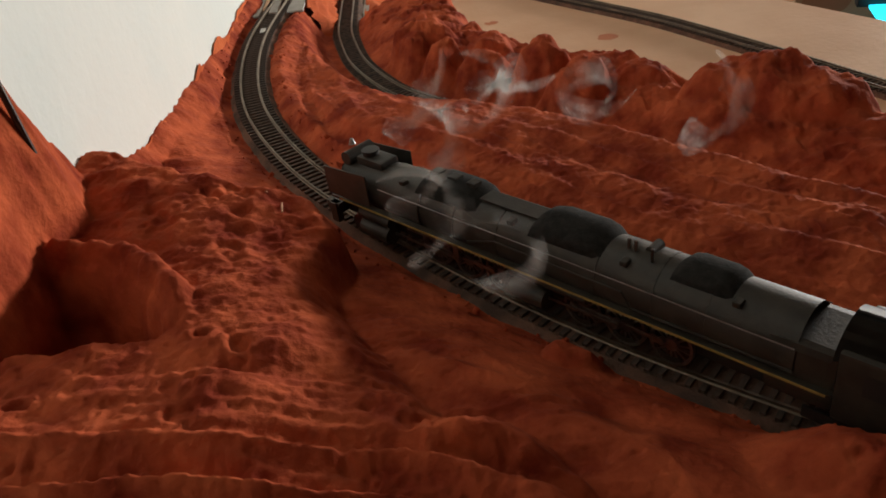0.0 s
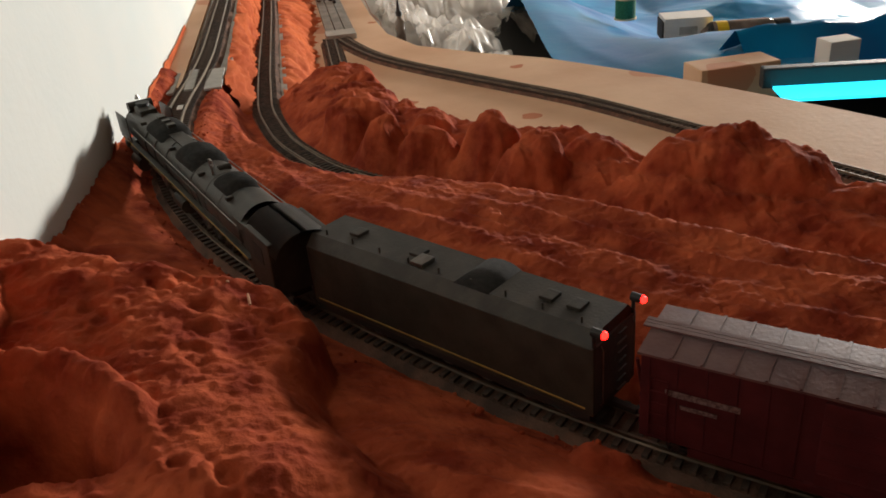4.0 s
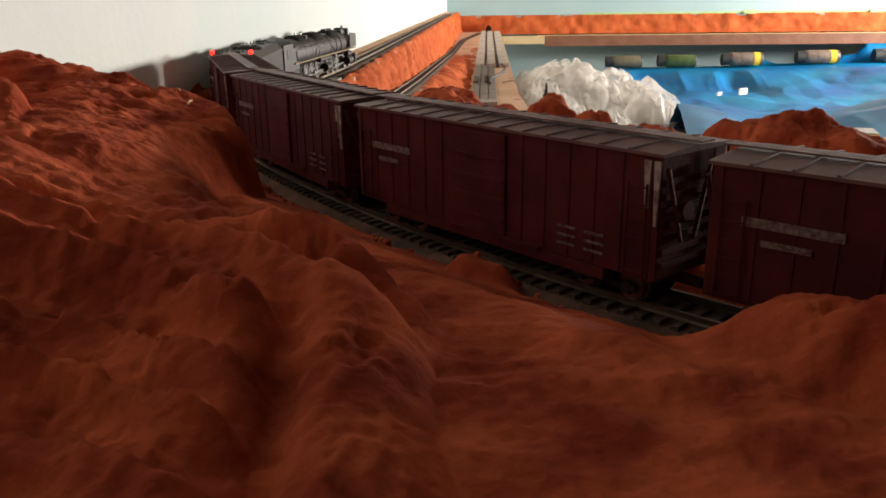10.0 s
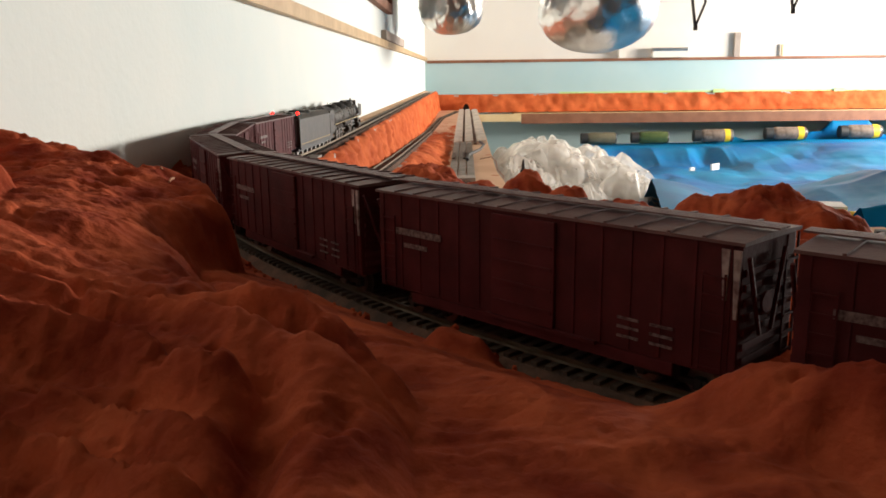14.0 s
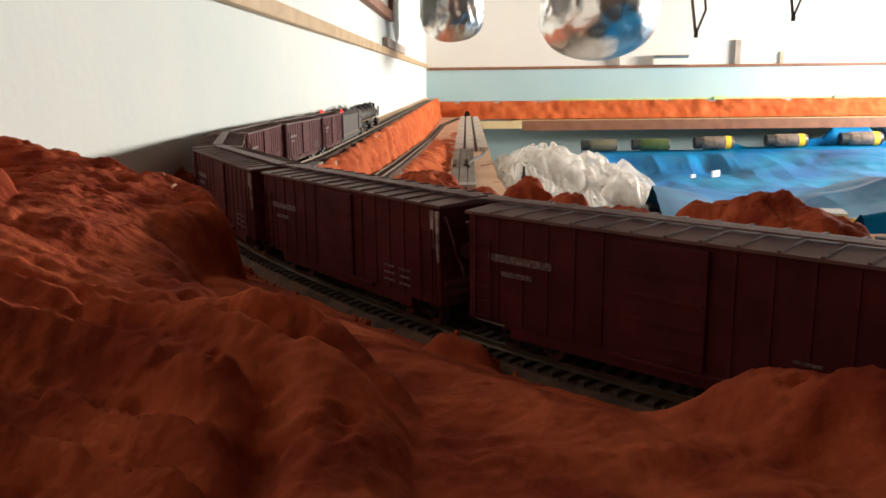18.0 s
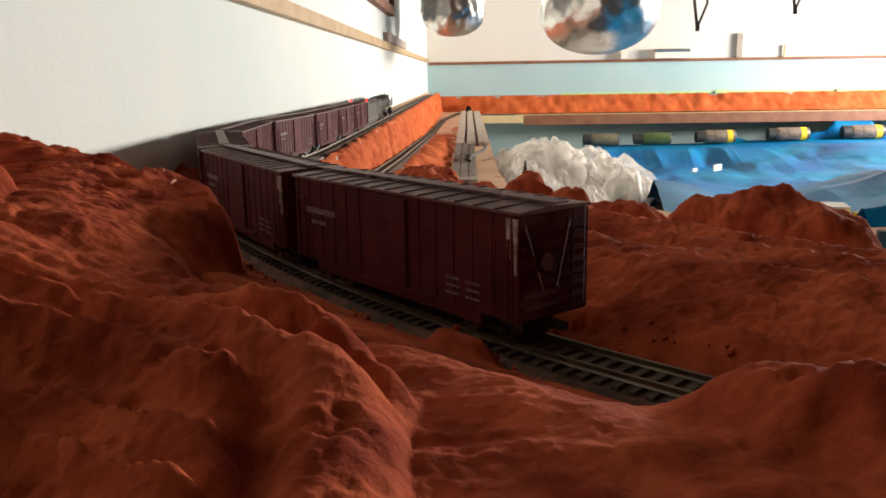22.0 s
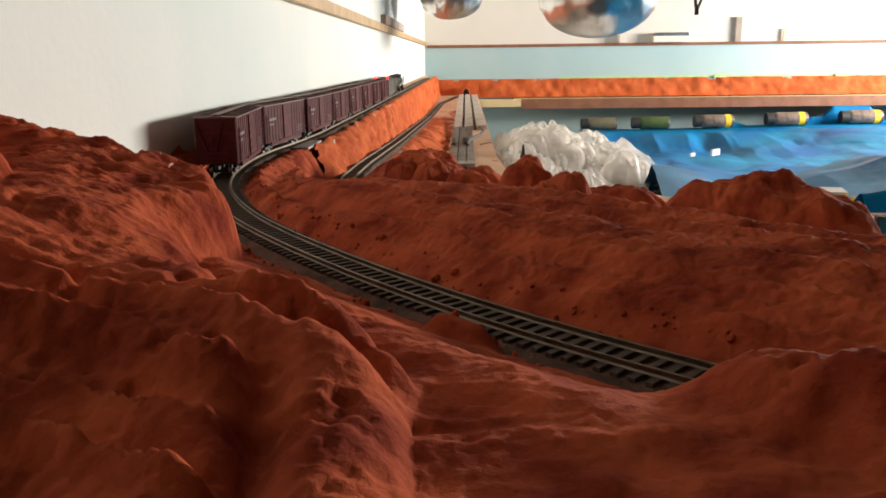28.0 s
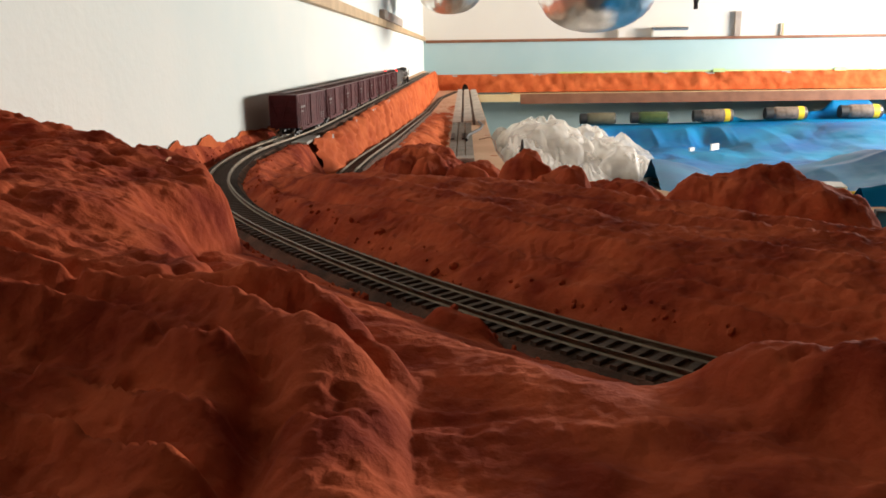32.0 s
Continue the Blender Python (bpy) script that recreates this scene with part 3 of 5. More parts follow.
    g = np.where(left, 0.5, np.where(outer, 0.6, 0.12)) * (0.5 - ridged(wx * 30, wy * 30, 31, 3))
    pits = np.where(left | outer, 1.0, 0.3) * smoothstep(0.68, 0.80, fbm(X * 60, Y * 60, 71, 3))
    crumb = 0.0030 * (fbm(wx * 95, wy * 95, 61, 3) - 0.5) + 0.0018 * (ridged(X * 190, Y * 190, 41, 2) - 0.5) + 0.0009 * (vnoise(X * 520, Y * 520, 43) - 0.5)
    amp = smoothstep(0.016, 0.045, np.abs(dA)) * np.where(outer, 1.0, smoothstep(0.016, 0.04, np.abs(dB)))
    low = np.where(left, smoothstep(0.015, 0.030, z), 1.0)
    z = z + amp * ((0.0024 + 0.0050 * low) * f + (0.0004 + 0.0022 * low) * g - 0.0030 * low * pits) + (0.35 + 0.65 * amp) * (0.45 + 0.55 * low) * crumb
    # the beds of the two tracks
    fa = smoothstep(0.034, 0.0165, np.abs(dA) + 0.010 * (fbm(X * 45, Y * 45, 51) - 0.5))
    z = z * (1 - fa) + (-0.0085 + 0.001 * fbm(X * 90, Y * 90, 8)) * fa
    knob = bump(X, Y, 0.022, 0.286, 0.017, 0.0095, -40, 0.018, 3) * (0.8 + 0.4 * fbm(X * 80, Y * 80, 19, 3))
    z = np.where(knob > 0.0005, np.maximum(z, -0.010 + knob), z)
    zb = -0.0435 - 0.01 * smoothstep(0.8, 1.2, Y)
    fb = smoothstep(0.036, 0.0165, np.abs(dB) + 0.010 * (fbm(X * 45, Y * 45, 53) - 0.5))
    z = z * (1 - fb) + zb * fb
    return z


def ground():
    xs = np.concatenate([np.arange(WALL_X - 0.002, 0.26, 0.0012), np.arange(0.26, 0.60, 0.0026)])
    ys = np.concatenate([np.arange(-0.30, 0.06, 0.0030), np.arange(0.06, 0.48, 0.0012), np.arange(0.48, 1.06, 0.0019)])
    X, Y = np.meshgrid(xs, ys)
    Z = ground_height(X, Y)
    keep = ~((X > 0.45) & (Y > 0.5)) & (Z > BOARD_Z - 0.012)
    ob = grid_mesh("ground", X, Y, Z, M_EARTH, keep)
    tagged(ob, "terracotta painted plaster desert ground with folds and mounds", "", "", "structure")


ground()


def terraces():
    """Stepped orange plaster faces between the levels along the white wall."""
    def face(name, x0, x1, zfun0, zfun1, seed, y0, y1, material, label):
        ys, us = np.arange(y0, y1, 0.008), np.linspace(0, 1, 16)
        U, Y = np.meshgrid(us, ys)
        rough = (fbm(Y * 26, U * 3, seed) - 0.5)
        X = x0(Y) + (x1(Y) - x0(Y)) * U ** 0.8 + 0.022 * rough * smoothstep(0, 0.15, U) + 0.014 * (ridged(Y * 70, U * 5, seed + 3, 3) - 0.5) * smoothstep(0, 0.1, U)
        Z = zfun0(Y) + (zfun1(Y) - zfun0(Y)) * smoothstep(0, 1, U) + 0.010 * (fbm(Y * 60, U * 5, seed + 7) - 0.5)
        tagged(grid_mesh(name, X, Y, Z, material), label, "", "", "structure")

    def zb(Y):
        return np.interp(Y, LINE_B.p[:, 1], LINE_B.p[:, 2]) - 0.008

    face("terrace_upper", lambda Y: -0.162 + 0.0 * Y, lambda Y: -0.137 + 0.0 * Y, lambda Y: -0.005 + 0 * Y, zb, 3, 1.0, 5.2, M_ORANGE, "rough orange plaster face below the upper track shelf")
    face("terrace_lower", lambda Y: -0.100 + 0.0 * Y, lambda Y: -0.038 + 0.022 * smoothstep(1.70, 1.90, Y), zb, lambda Y: BOARD_Z + 0 * Y, 8, 0.92, 3.6, M_ORANGE, "rough orange plaster face below the middle track")
    structure("shelf_upper", boxes((WALL_X, -0.158, 1.05, 5.3, -0.03, -0.0085)), M_GREY, "grey shelf that carries the upper track along the wall")
    structure("shelf_strip", boxes((WALL_X + 0.001, -0.212, 1.0, 5.2, -0.0085, -0.004)), M_PLY, "raw wood strip between track and wall")
    # torn orange plaster skin on the foot of the wall
    ys, us = np.arange(0.40, 1.35, 0.004), np.linspace(0, 1, 5)
    U, Y = np.meshgrid(us, ys)
    top = 0.006 + 0.014 * smoothstep(0.45, 0.75, fbm(Y * 9, Y * 0, 63, 2)) + (0.006 + 0.012 * smoothstep(0.85, 0.6, Y)) * (fbm(Y * 60, Y * 0, 64, 3) - 0.3) + 0.010 * smoothstep(0.80, 0.5, Y)
    X = WALL_X + 0.0012 + 0.0035 * (1 - U) + 0.0012 * fbm(Y * 90, U * 6, 65)
    tagged(grid_mesh("trim_torn_plaster", X, Y, -0.012 + (0.012 + np.maximum(top * (1 - smoothstep(1.0, 1.35, Y)), 0.002)) * U, M_ORANGE), "torn orange plaster skin on the foot of the white wall", "", "", "structure")
    bm = bmesh.new()
    ys = np.linspace(0.9, 5.2, 80)
    rows = [[bm.verts.new((x, y, float(np.interp(y, LINE_B.p[:, 1], LINE_B.p[:, 2])) - 0.009)) for x in (-0.15, -0.095)] for y in ys]
    for a, b in zip(rows, rows[1:]):
        bm.faces.new((a[0], a[1], b[1], b[0]))
    structure("shelf_middle", bm, M_GREY, "grey sloping shelf that carries the middle track")


terraces()


def boards():
    bm = bmesh.new()
    low = [bm.verts.new((x, y, BOARD_Z - 0.018)) for x, y in BOARD]
    top = [bm.verts.new((x, y, BOARD_Z)) for x, y in BOARD]
    bm.faces.new(top)
    bm.faces.new(low[::-1])
    for i in range(len(top)):
        j = (i + 1) % len(top)
        bm.faces.new((low[i], low[j], top[j], top[i]))
    bmesh.ops.recalc_face_normals(bm, faces=bm.faces)
    structure("board", bm, M_PLY, "raw plywood table top dusted with orange powder")
    # the far shelf: orange front, brown and pale edge boards
    ys, us = np.arange(-0.2, 3.7, 0.012), np.linspace(0, 1, 10)
    U, X = np.meshgrid(us, ys)
    Y = 5.22 - 0.02 * U + 0.03 * (fbm(X * 14, U * 2, 4) - 0.5) + 0.08 * smoothstep(0.1, -0.2, X) * 0
    Z = -0.030 - 0.112 * U + 0.004 * (fbm(X * 30, U * 3, 6) - 0.5)
    tagged(grid_mesh("orange_front", X, Y, Z, M_ORANGE), "orange painted cloth front of the far shelf", "", "", "structure")
    structure("shelf_far", boxes((WALL_X, ROOM_X, 5.225, FAR_Y, -0.045, -0.032)), M_GREY, "long shelf along the far wall")
    structure("shelf_far_lower", boxes((0.33, ROOM_X, 5.14, FAR_Y, -0.162, -0.148)), M_PALEWOOD, "pale lower shelf board along the far wall")
    structure("edge_board", boxes((0.375, ROOM_X, 5.125, 5.14, -0.212, -0.150), bevel=0.002), M_DARKWOOD, "brown painted edge board of the far shelf")
    structure("edge_board_pale", boxes((0.10, 0.373, 5.125, 5.14, -0.198, -0.150), bevel=0.002), M_PALEWOOD, "pale raw edge board of the far shelf")


BOARD = [(-0.14, 0.3), (0.95, 0.1), (0.70, 0.70), (0.583, 0.933), (0.460, 1.16), (0.33, 1.35), (0.238, 1.44), (0.146, 1.55), (0.108, 1.68), (0.098, 1.9), (0.099, 2.7), (0.101, 5.12), (-0.14, 5.12)]
boards()

track("upper_track", LINE_A, 0.02, 5.05, "model railway track with dark ties curving away to the wall", (0.60, 1.75))
track("middle_track", LINE_B, 0.02, LINE_B.length - 0.05, "model railway track on the middle level behind the ridge", (0.55, 0.95))
track("lower_track", LINE_C, 0.02, LINE_C.length - 0.05, "model railway track curving over the plywood board", (0.3, 1.2), 0.012)
track("siding", LINE_D, 0.0, LINE_D.length - 0.02, "short model railway siding beside the orange terrace", None, 0.012)


# ---- loose sheets: tarp and crumpled plastic ----
def sheets():
    us, vs = np.linspace(0.0, 1.0, 380), np.linspace(1.05, 5.13, 460)
    U, Y = np.meshgrid(us, vs)
    left = 0.44 + 0.17 * (np.minimum(Y, 3.4) - 1.63) + 0.02 * (fbm(Y * 4, Y * 2, 5) - 0.5)
    X = left + (3.6 - left) * U
    wx, wy = X + 0.10 * (fbm(X * 2.2, Y * 2.2, 4) - 0.5), Y + 0.10 * (fbm(X * 2.2, Y * 2.2, 14) - 0.5)
    Z = -0.41 + 0.24 * (crumple(wx * 1.3, wy * 0.9, 7) - 0.5) + 0.13 * (crumple(wx * 3.0, wy * 2.0, 23) - 0.5) + 0.05 * (crumple(wx * 8, wy * 4, 29) - 0.5)
    Z = Z + 0.19 * smoothstep(2.3, 1.4, Y) * smoothstep(0.35, 0.65, X)
    # a tent-like peak, then the curtain that climbs to the wall in upright folds
    Z = Z + 0.15 * np.clip(1 - np.abs(X - 1.62 - 0.1 * (Y - 3.0)) / 0.42, 0, 1) * np.clip(1 - np.abs(Y - 3.1) / 0.7, 0, 1)
    folds = 0.5 * crumple(wx * 9, wy * 1.2, 41) + 0.5 * ridged(wx * 5, wy * 0.6, 42, 2)
    top = np.interp(X, [0.6, 1.25, 1.50, 1.66, 1.78, 2.08, 2.17, 2.24, 2.30, 2.52, 2.62, 3.2], [-0.343, -0.343, -0.338, -0.292, -0.326, -0.326, -0.280, -0.275, -0.212, -0.212, -0.30, -0.34])
    shelf = np.minimum(top, -0.343 + 0.024 * smoothstep(1.3, 2.4, X))
    back = smoothstep(4.55, 4.93, Y + 0.30 * (folds - 0.5))
    Z = Z * (1 - back) + shelf * back + (top - shelf) * smoothstep(5.085, 5.12, Y)
    hang = smoothstep(left + 0.50, left, X) * smoothstep(3.0, 2.3, Y)
    Z = Z * (1 - hang) + (-0.205 + 0.03 * (folds - 0.5)) * hang
    keep = (Y > 1.34 - 0.62 * (X - 0.5))
    ob = grid_mesh("tarp", X, Y, Z, M_TARP, keep)
    tagged(ob, "crumpled blue plastic tarpaulin spread over the lower table", "tarpaulin")
    us, vs = np.linspace(0.11, 0.84, 200), np.linspace(2.0, 4.6, 330)
    X, Y = np.meshgrid(us, vs)
    wx, wy = X + 0.08 * (fbm(X * 7, Y * 7, 4) - 0.5), Y + 0.10 * (fbm(X * 7, Y * 7, 24) - 0.5)
    heap = None
    for layer in range(3):
        k = layer * 7
        b = np.abs(2 * vnoise(wx * 9 + k, wy * 5, 17 + k) - 1) ** 0.7 + 0.5 * np.abs(2 * vnoise(wx * 22, wy * 12 + k, 18 + k) - 1) ** 0.8 + 0.35 * (crumple(wx * 40 + k, wy * 24, 19 + k) - 0.5)
        crown = np.interp(X, [0.10, 0.16, 0.25, 0.39, 0.52, 0.65, 0.73, 0.84], [-0.34, -0.235, -0.180, -0.190, -0.235, -0.245, -0.29, -0.44])
        hump = smoothstep(2.30, 2.85, Y) * smoothstep(4.6, 3.3, Y)
        Z = -0.47 + (crown + 0.47 - 0.035 * layer) * hump + 0.075 * (b - 0.75) * (0.4 + 0.6 * hump)
        keep = (Y > 2.42 + 0.8 * np.maximum(X - 0.3, 0) + 0.25 * (fbm(X * 9, Y * 9, 33 + layer) - 0.5)) & (Z > -0.59)
        ob = grid_mesh("fold" if layer else "plastic_sheet", X, Y, Z, M_PLASTIC, keep)
        if layer:
            ob.parent = heap
        else:
            heap = tagged(ob, "crumpled heap of cloudy clear plastic sheet", "plastic sheet")
    # the end that spills forward beside the board
    us, vs = np.linspace(0.12, 0.36, 60), np.linspace(1.62, 2.15, 90)
    X, Y = np.meshgrid(us, vs)
    b = np.abs(2 * vnoise(X * 22, Y * 12, 37) - 1) + 0.5 * np.abs(2 * vnoise(X * 50, Y * 30, 38) - 1)
    Z = -0.17 - 0.55 * np.maximum(X - 0.20 - 0.25 * (2.0 - Y), 0) + 0.05 * b - 0.03 * smoothstep(1.8, 1.62, Y)
    keep = X > 0.16 + 0.14 * (1.95 - Y)
    ob = grid_mesh("plastic_wrap", X, Y, Z, M_PLASTIC, keep)
    tagged(ob, "strip of shiny clear plastic wrap over the board edge", "plastic sheet")
    # near-black slab stands for the shaded gap below and between the sheets
    structure("table_low", boxes((0.13, ROOM_X, 1.0, 5.38, -0.66, -0.60)), M_SHADE, "lower table painted near-black for the shade under the sheets")


sheets()


# ---- far shelf things ----
def bottle(x, y, z, length, r, tilt, glass, label_mat, label, group="bottles by the far wall"):
    """A bottle lying on its side, cap towards -x."""
    t = tagged(new("bottle"), label, "bottle", group)
    bm = bmesh.new()
    prof = [(-0.32, 0.80), (-0.30, 0.86), (-0.27, 0.96), (-0.24, 1.0), (0.44, 1.0), (0.48, 0.94), (0.50, 0.7)]
    for (a, ra), (b, rb) in zip(prof, prof[1:]):
        cyl(bm, (a * length, 0, 0), (b * length, 0, 0), ra * r, rb * r, 24, False)
    cyl(bm, (0.4995 * length, 0, 0), (0.50 * length, 0, 0), 0.7 * r, None, 24)
    bmesh.ops.remove_doubles(bm, verts=bm.verts, dist=1e-5)
    part("body", bm, glass, t, "", True)
    bm = cyl(bmesh.new(), (-0.50 * length, 0, 0), (-0.32 * length, 0, 0), 0.90 * r, None, 24)
    part("cap", bm, M_BLACKPL, t, "black screw cap")
    if label_mat is not None:
        part("label", cyl(bmesh.new(), (0.28 * length, 0, 0), (0.42 * length, 0, 0), r * 1.012, None, 24, False), label_mat, t, "yellow paper label")
    part("base_ring", cyl(bmesh.new(), (0.465 * length, 0, 0), (0.502 * length, 0, 0), r * 0.99, 0.9 * r, 24), M_BLACKPL, t, "dark base")
    t.matrix_basis = pose(x, y, z, 0, 0, tilt)
    return t


M_BOTTLE_CLEAR = mat("dusty_clear_bottle", (0.12, 0.09, 0.07), 0.2, 0, 30, (0.24, 0.18, 0.145))
M_BOTTLE_GREEN = mat("dark_green_bottle", (0.045, 0.075, 0.025), 0.15, 0, 20, (0.08, 0.11, 0.04))
M_BOTTLE_BROWN = mat("dusty_brown_bottle", (0.11, 0.10, 0.06), 0.3, 0, 20, (0.16, 0.14, 0.09))
M_YELLOW = mat("yellow_label", (0.85, 0.55, 0.02), 0.5)
bottle(0.845, 5.04, -0.300, 0.215, 0.036, 2, M_BOTTLE_BROWN, None, "dusty brown bottle lying on the tarpaulin by the wall")
bottle(1.160, 5.04, -0.298, 0.225, 0.038, 1, M_BOTTLE_GREEN, None, "dark green bottle with black cap lying on the tarpaulin")
bottle(1.545, 5.04, -0.291, 0.235, 0.040, 0, M_BOTTLE_CLEAR, M_YELLOW, "clear bottle with yellow label lying on the tarpaulin")
bottle(1.985, 5.04, -0.281, 0.245, 0.040, 0, M_BOTTLE_CLEAR, M_YELLOW, "clear bottle with yellow label lying on the tarpaulin")
bottle(2.435, 5.04, -0.275, 0.245, 0.042, -1, M_BOTTLE_CLEAR, M_YELLOW, "clear bottle with yellow label resting on a tarpaulin fold")


def duct(x, y, r, z0, z1, seed, lean, label):
    t = tagged(new("foil_duct"), label, "duct", "foil ducts under the ceiling")
    th, zs = np.linspace(0, math.tau, 73), np.concatenate([np.linspace(0, 1, 22) ** 1.6 * r * 0.9, np.linspace(r * 0.95, z1 - z0, 80)])
    T, H = np.meshgrid(th, zs)
    q = np.clip(H / (r * 0.9), 0, 1)
    R = r * np.sqrt(np.clip(1 - (1 - q) ** 2.6, 0, 1))
    u = np.cos(T)
    v = np.sin(T)
    wr = 0.018 * (ridged(u * 3 + H * 6, v * 3 + H * 9, seed, 3) - 0.5) + 0.010 * (ridged(u * 9 + 3, v * 9 + H * 40, seed + 5, 2) - 0.5)
    R = R * (1 + wr / r * 1.2)
    X, Y = R * u + lean * H, R * v
    ob = grid_mesh("skin", X, Y, H, M_FOIL)
    ob.parent = t
    for k in range(3):
        zc = r * 0.95 + (z1 - z0 - r) * (k + 0.4) / 3.2
        ring = part("band", tube([(r * 1.03 * math.cos(a) + lean * zc, r * 1.03 * math.sin(a), zc) for a in np.linspace(0, math.tau, 33)], 0.004, 6), M_STEEL, t)
    t.matrix_basis = pose(x, y, z0)
    return t


duct(0.490, 3.0, 0.205, 0.165, CEIL_Z, 3, 0.06, "large crinkled silver foil duct hanging from the ceiling")
duct(-0.030, 3.2, 0.115, 0.245, CEIL_Z, 11, 0.03, "small crinkled silver foil duct hanging beside the wall")
M_BRACKET = mat("dark_steel_bracket", (0.05, 0.04, 0.035), 0.4, 0.6, 40, (0.08, 0.06, 0.05))


def bracket(x, y, z, label):
    """A dark V-shaped hanger under a ceiling rod."""
    t = tagged(new("hanging_bracket"), label, "bracket", "brackets under the ceiling")
    part("arm", tube([(0.0, 0, 0), (-0.030, 0, 0.20)], 0.006, 8), M_BRACKET, t)
    part("arm", tube([(0.0, 0, 0), (0.034, 0, 0.09), (0.020, 0, 0.20)], 0.005, 8), M_BRACKET, t)
    part("tip", boxes((-0.006, 0.008, -0.006, 0.006, -0.012, 0.008), bevel=0.002), M_BRACKET, t)
    part("ceiling_rod", tube([(-0.004, 0, 0.198), (-0.004, 0, CEIL_Z - z)], 0.005, 8), M_BRACKET, t)
    t.matrix_basis = pose(x, y, z)
    return t


bracket(0.90, 3.2, 0.262, "dark steel hanger with two slanting arms")
bracket(1.262, 3.2, 0.318, "dark steel hanger with two slanting arms")


def wall_things():
    part_of = empty("foil_box", "small silver foil covered box on the wall moulding", "box")
    part("body", boxes((1.225, 1.455, 5.335, 5.388, 0.187, 0.226), bevel=0.003), M_CREAM, part_of)
    part("foil_top", boxes((1.228, 1.452, 5.333, 5.388, 0.227, 0.247), bevel=0.004), M_FOIL, part_of, "crinkled foil strip")
    tagged(part("cream_block", boxes((1.01, 1.05, 5.345, 5.388, 0.187, 0.238), bevel=0.003), M_CREAM), "small cream block on the wall moulding", "block")
    tagged(part("upright_board", boxes((1.752, 1.790, 5.375, 5.392, 0.187, 0.338), bevel=0.002), M_GREYWOOD), "short grey wooden slat upright against the wall", "board")
    tagged(part("thin_post", boxes((2.055, 2.066, 5.378, 5.392, 0.187, 0.262), bevel=0.001), M_PALEWOOD), "thin pale wooden post against the wall", "post")
    fr = empty("picture_frame", "dark brown wooden picture frame on the white wall", "picture frame")
    y0, y1, z0, z1 = 1.55, 2.80, 0.296, 0.86
    part("bottom_rail", boxes((WALL_X, WALL_X + 0.022, y0, y1, z0, z0 + 0.03), bevel=0.003), M_DARKWOOD, fr)
    part("top_rail", boxes((WALL_X, WALL_X + 0.022, y0, y1, z1 - 0.03, z1), bevel=0.003), M_DARKWOOD, fr)
    part("side_rail", boxes((WALL_X, WALL_X + 0.022, y0, y0 + 0.035, z0 + 0.031, z1 - 0.031), bevel=0.003), M_DARKWOOD, fr)
    part("side_rail", boxes((WALL_X, WALL_X + 0.022, y1 - 0.035, y1, z0 + 0.031, z1 - 0.031), bevel=0.003), M_DARKWOOD, fr)
    part("panel", boxes((WALL_X + 0.001, WALL_X + 0.007, y0 + 0.036, y1 - 0.036, z0 + 0.031, z1 - 0.031)), M_CREAM, fr, "plain pale panel")
    tagged(part("wood_block", boxes((WALL_X + 0.001, WALL_X + 0.018, 2.60, 3.36, 0.207, 0.236), bevel=0.002), M_GREYWOOD), "grey wooden block on the wall moulding", "block")
    rod = tagged(part("dark_rod", tube([(WALL_X + 0.010, 0.378, 0.085), (WALL_X + 0.008, 0.374, 0.15), (WALL_X + 0.005, 0.366, 0.26)], 0.0018, 8), M_BRACKET), "thin dark rod standing in the plaster by the wall", "rod")
    # green tape along the top of the far front, two paper tabs
    structure("tape_strip", boxes((0.62, ROOM_X - 0.02, 5.222, 5.235, -0.031, -0.020)), M_GREEN_TAPE, "green masking tape strip along the far shelf edge")
    for x in (1.585, 2.335):
        tagged(part("paper_tab", boxes((x, x + 0.07, 5.212, 5.221, -0.034, -0.012)), M_GREEN_TAPE), "small green tape tab on the shelf edge", "paper tab", "paper tabs on the far shelf")
    # tunnel mouth in the far front
    tm = empty("tunnel_mouth", "small dark tunnel mouth with an orange rim", "tunnel")
    bm = bmesh.new()
    for k in range(12):
        a0, a1 = math.pi * k / 12, math.pi * (k + 1) / 12
        q = [(0.021 * math.cos(a), 0.044 * math.sin(a)) for a in (a0, a1)] + [(0.030 * math.cos(a), 0.054 * math.sin(a)) for a in (a1, a0)]
        f = [bm.verts.new((0.030 + p[0], 5.170, -0.130 + p[1])) for p in q]
        b = [bm.verts.new((0.030 + p[0], 5.200, -0.130 + p[1])) for p in q]
        bm.faces.new(f), bm.faces.new((f[0], f[1], b[1], b[0])), bm.faces.new((f[2], f[3], b[3], b[2]))
    bmesh.ops.remove_doubles(bm, verts=bm.verts, dist=1e-5)
    bmesh.ops.recalc_face_normals(bm, faces=bm.faces)
    part("rim", bm, M_ORANGE, tm)
    # flat face coloured as the shade inside the tunnel
    bm = bmesh.new()
    bm.faces.new([bm.verts.new((0.030 + 0.021 * math.cos(a), 5.184, -0.130 + 0.044 * math.sin(a))) for a in np.linspace(0, math.pi, 13)])
    part("opening", bm, M_SHADE, tm, "flat black face for the shade in the mouth")


M_GREYWOOD = mat("weathered_grey_wood", (0.36, 0.29, 0.24), 0.7, 0, 25, (0.46, 0.38, 0.32), 0.2, 80)
M_GREEN_TAPE = mat("green_tape", (0.45, 0.62, 0.22), 0.6, 0, 30, (0.55, 0.70, 0.30))
wall_things()


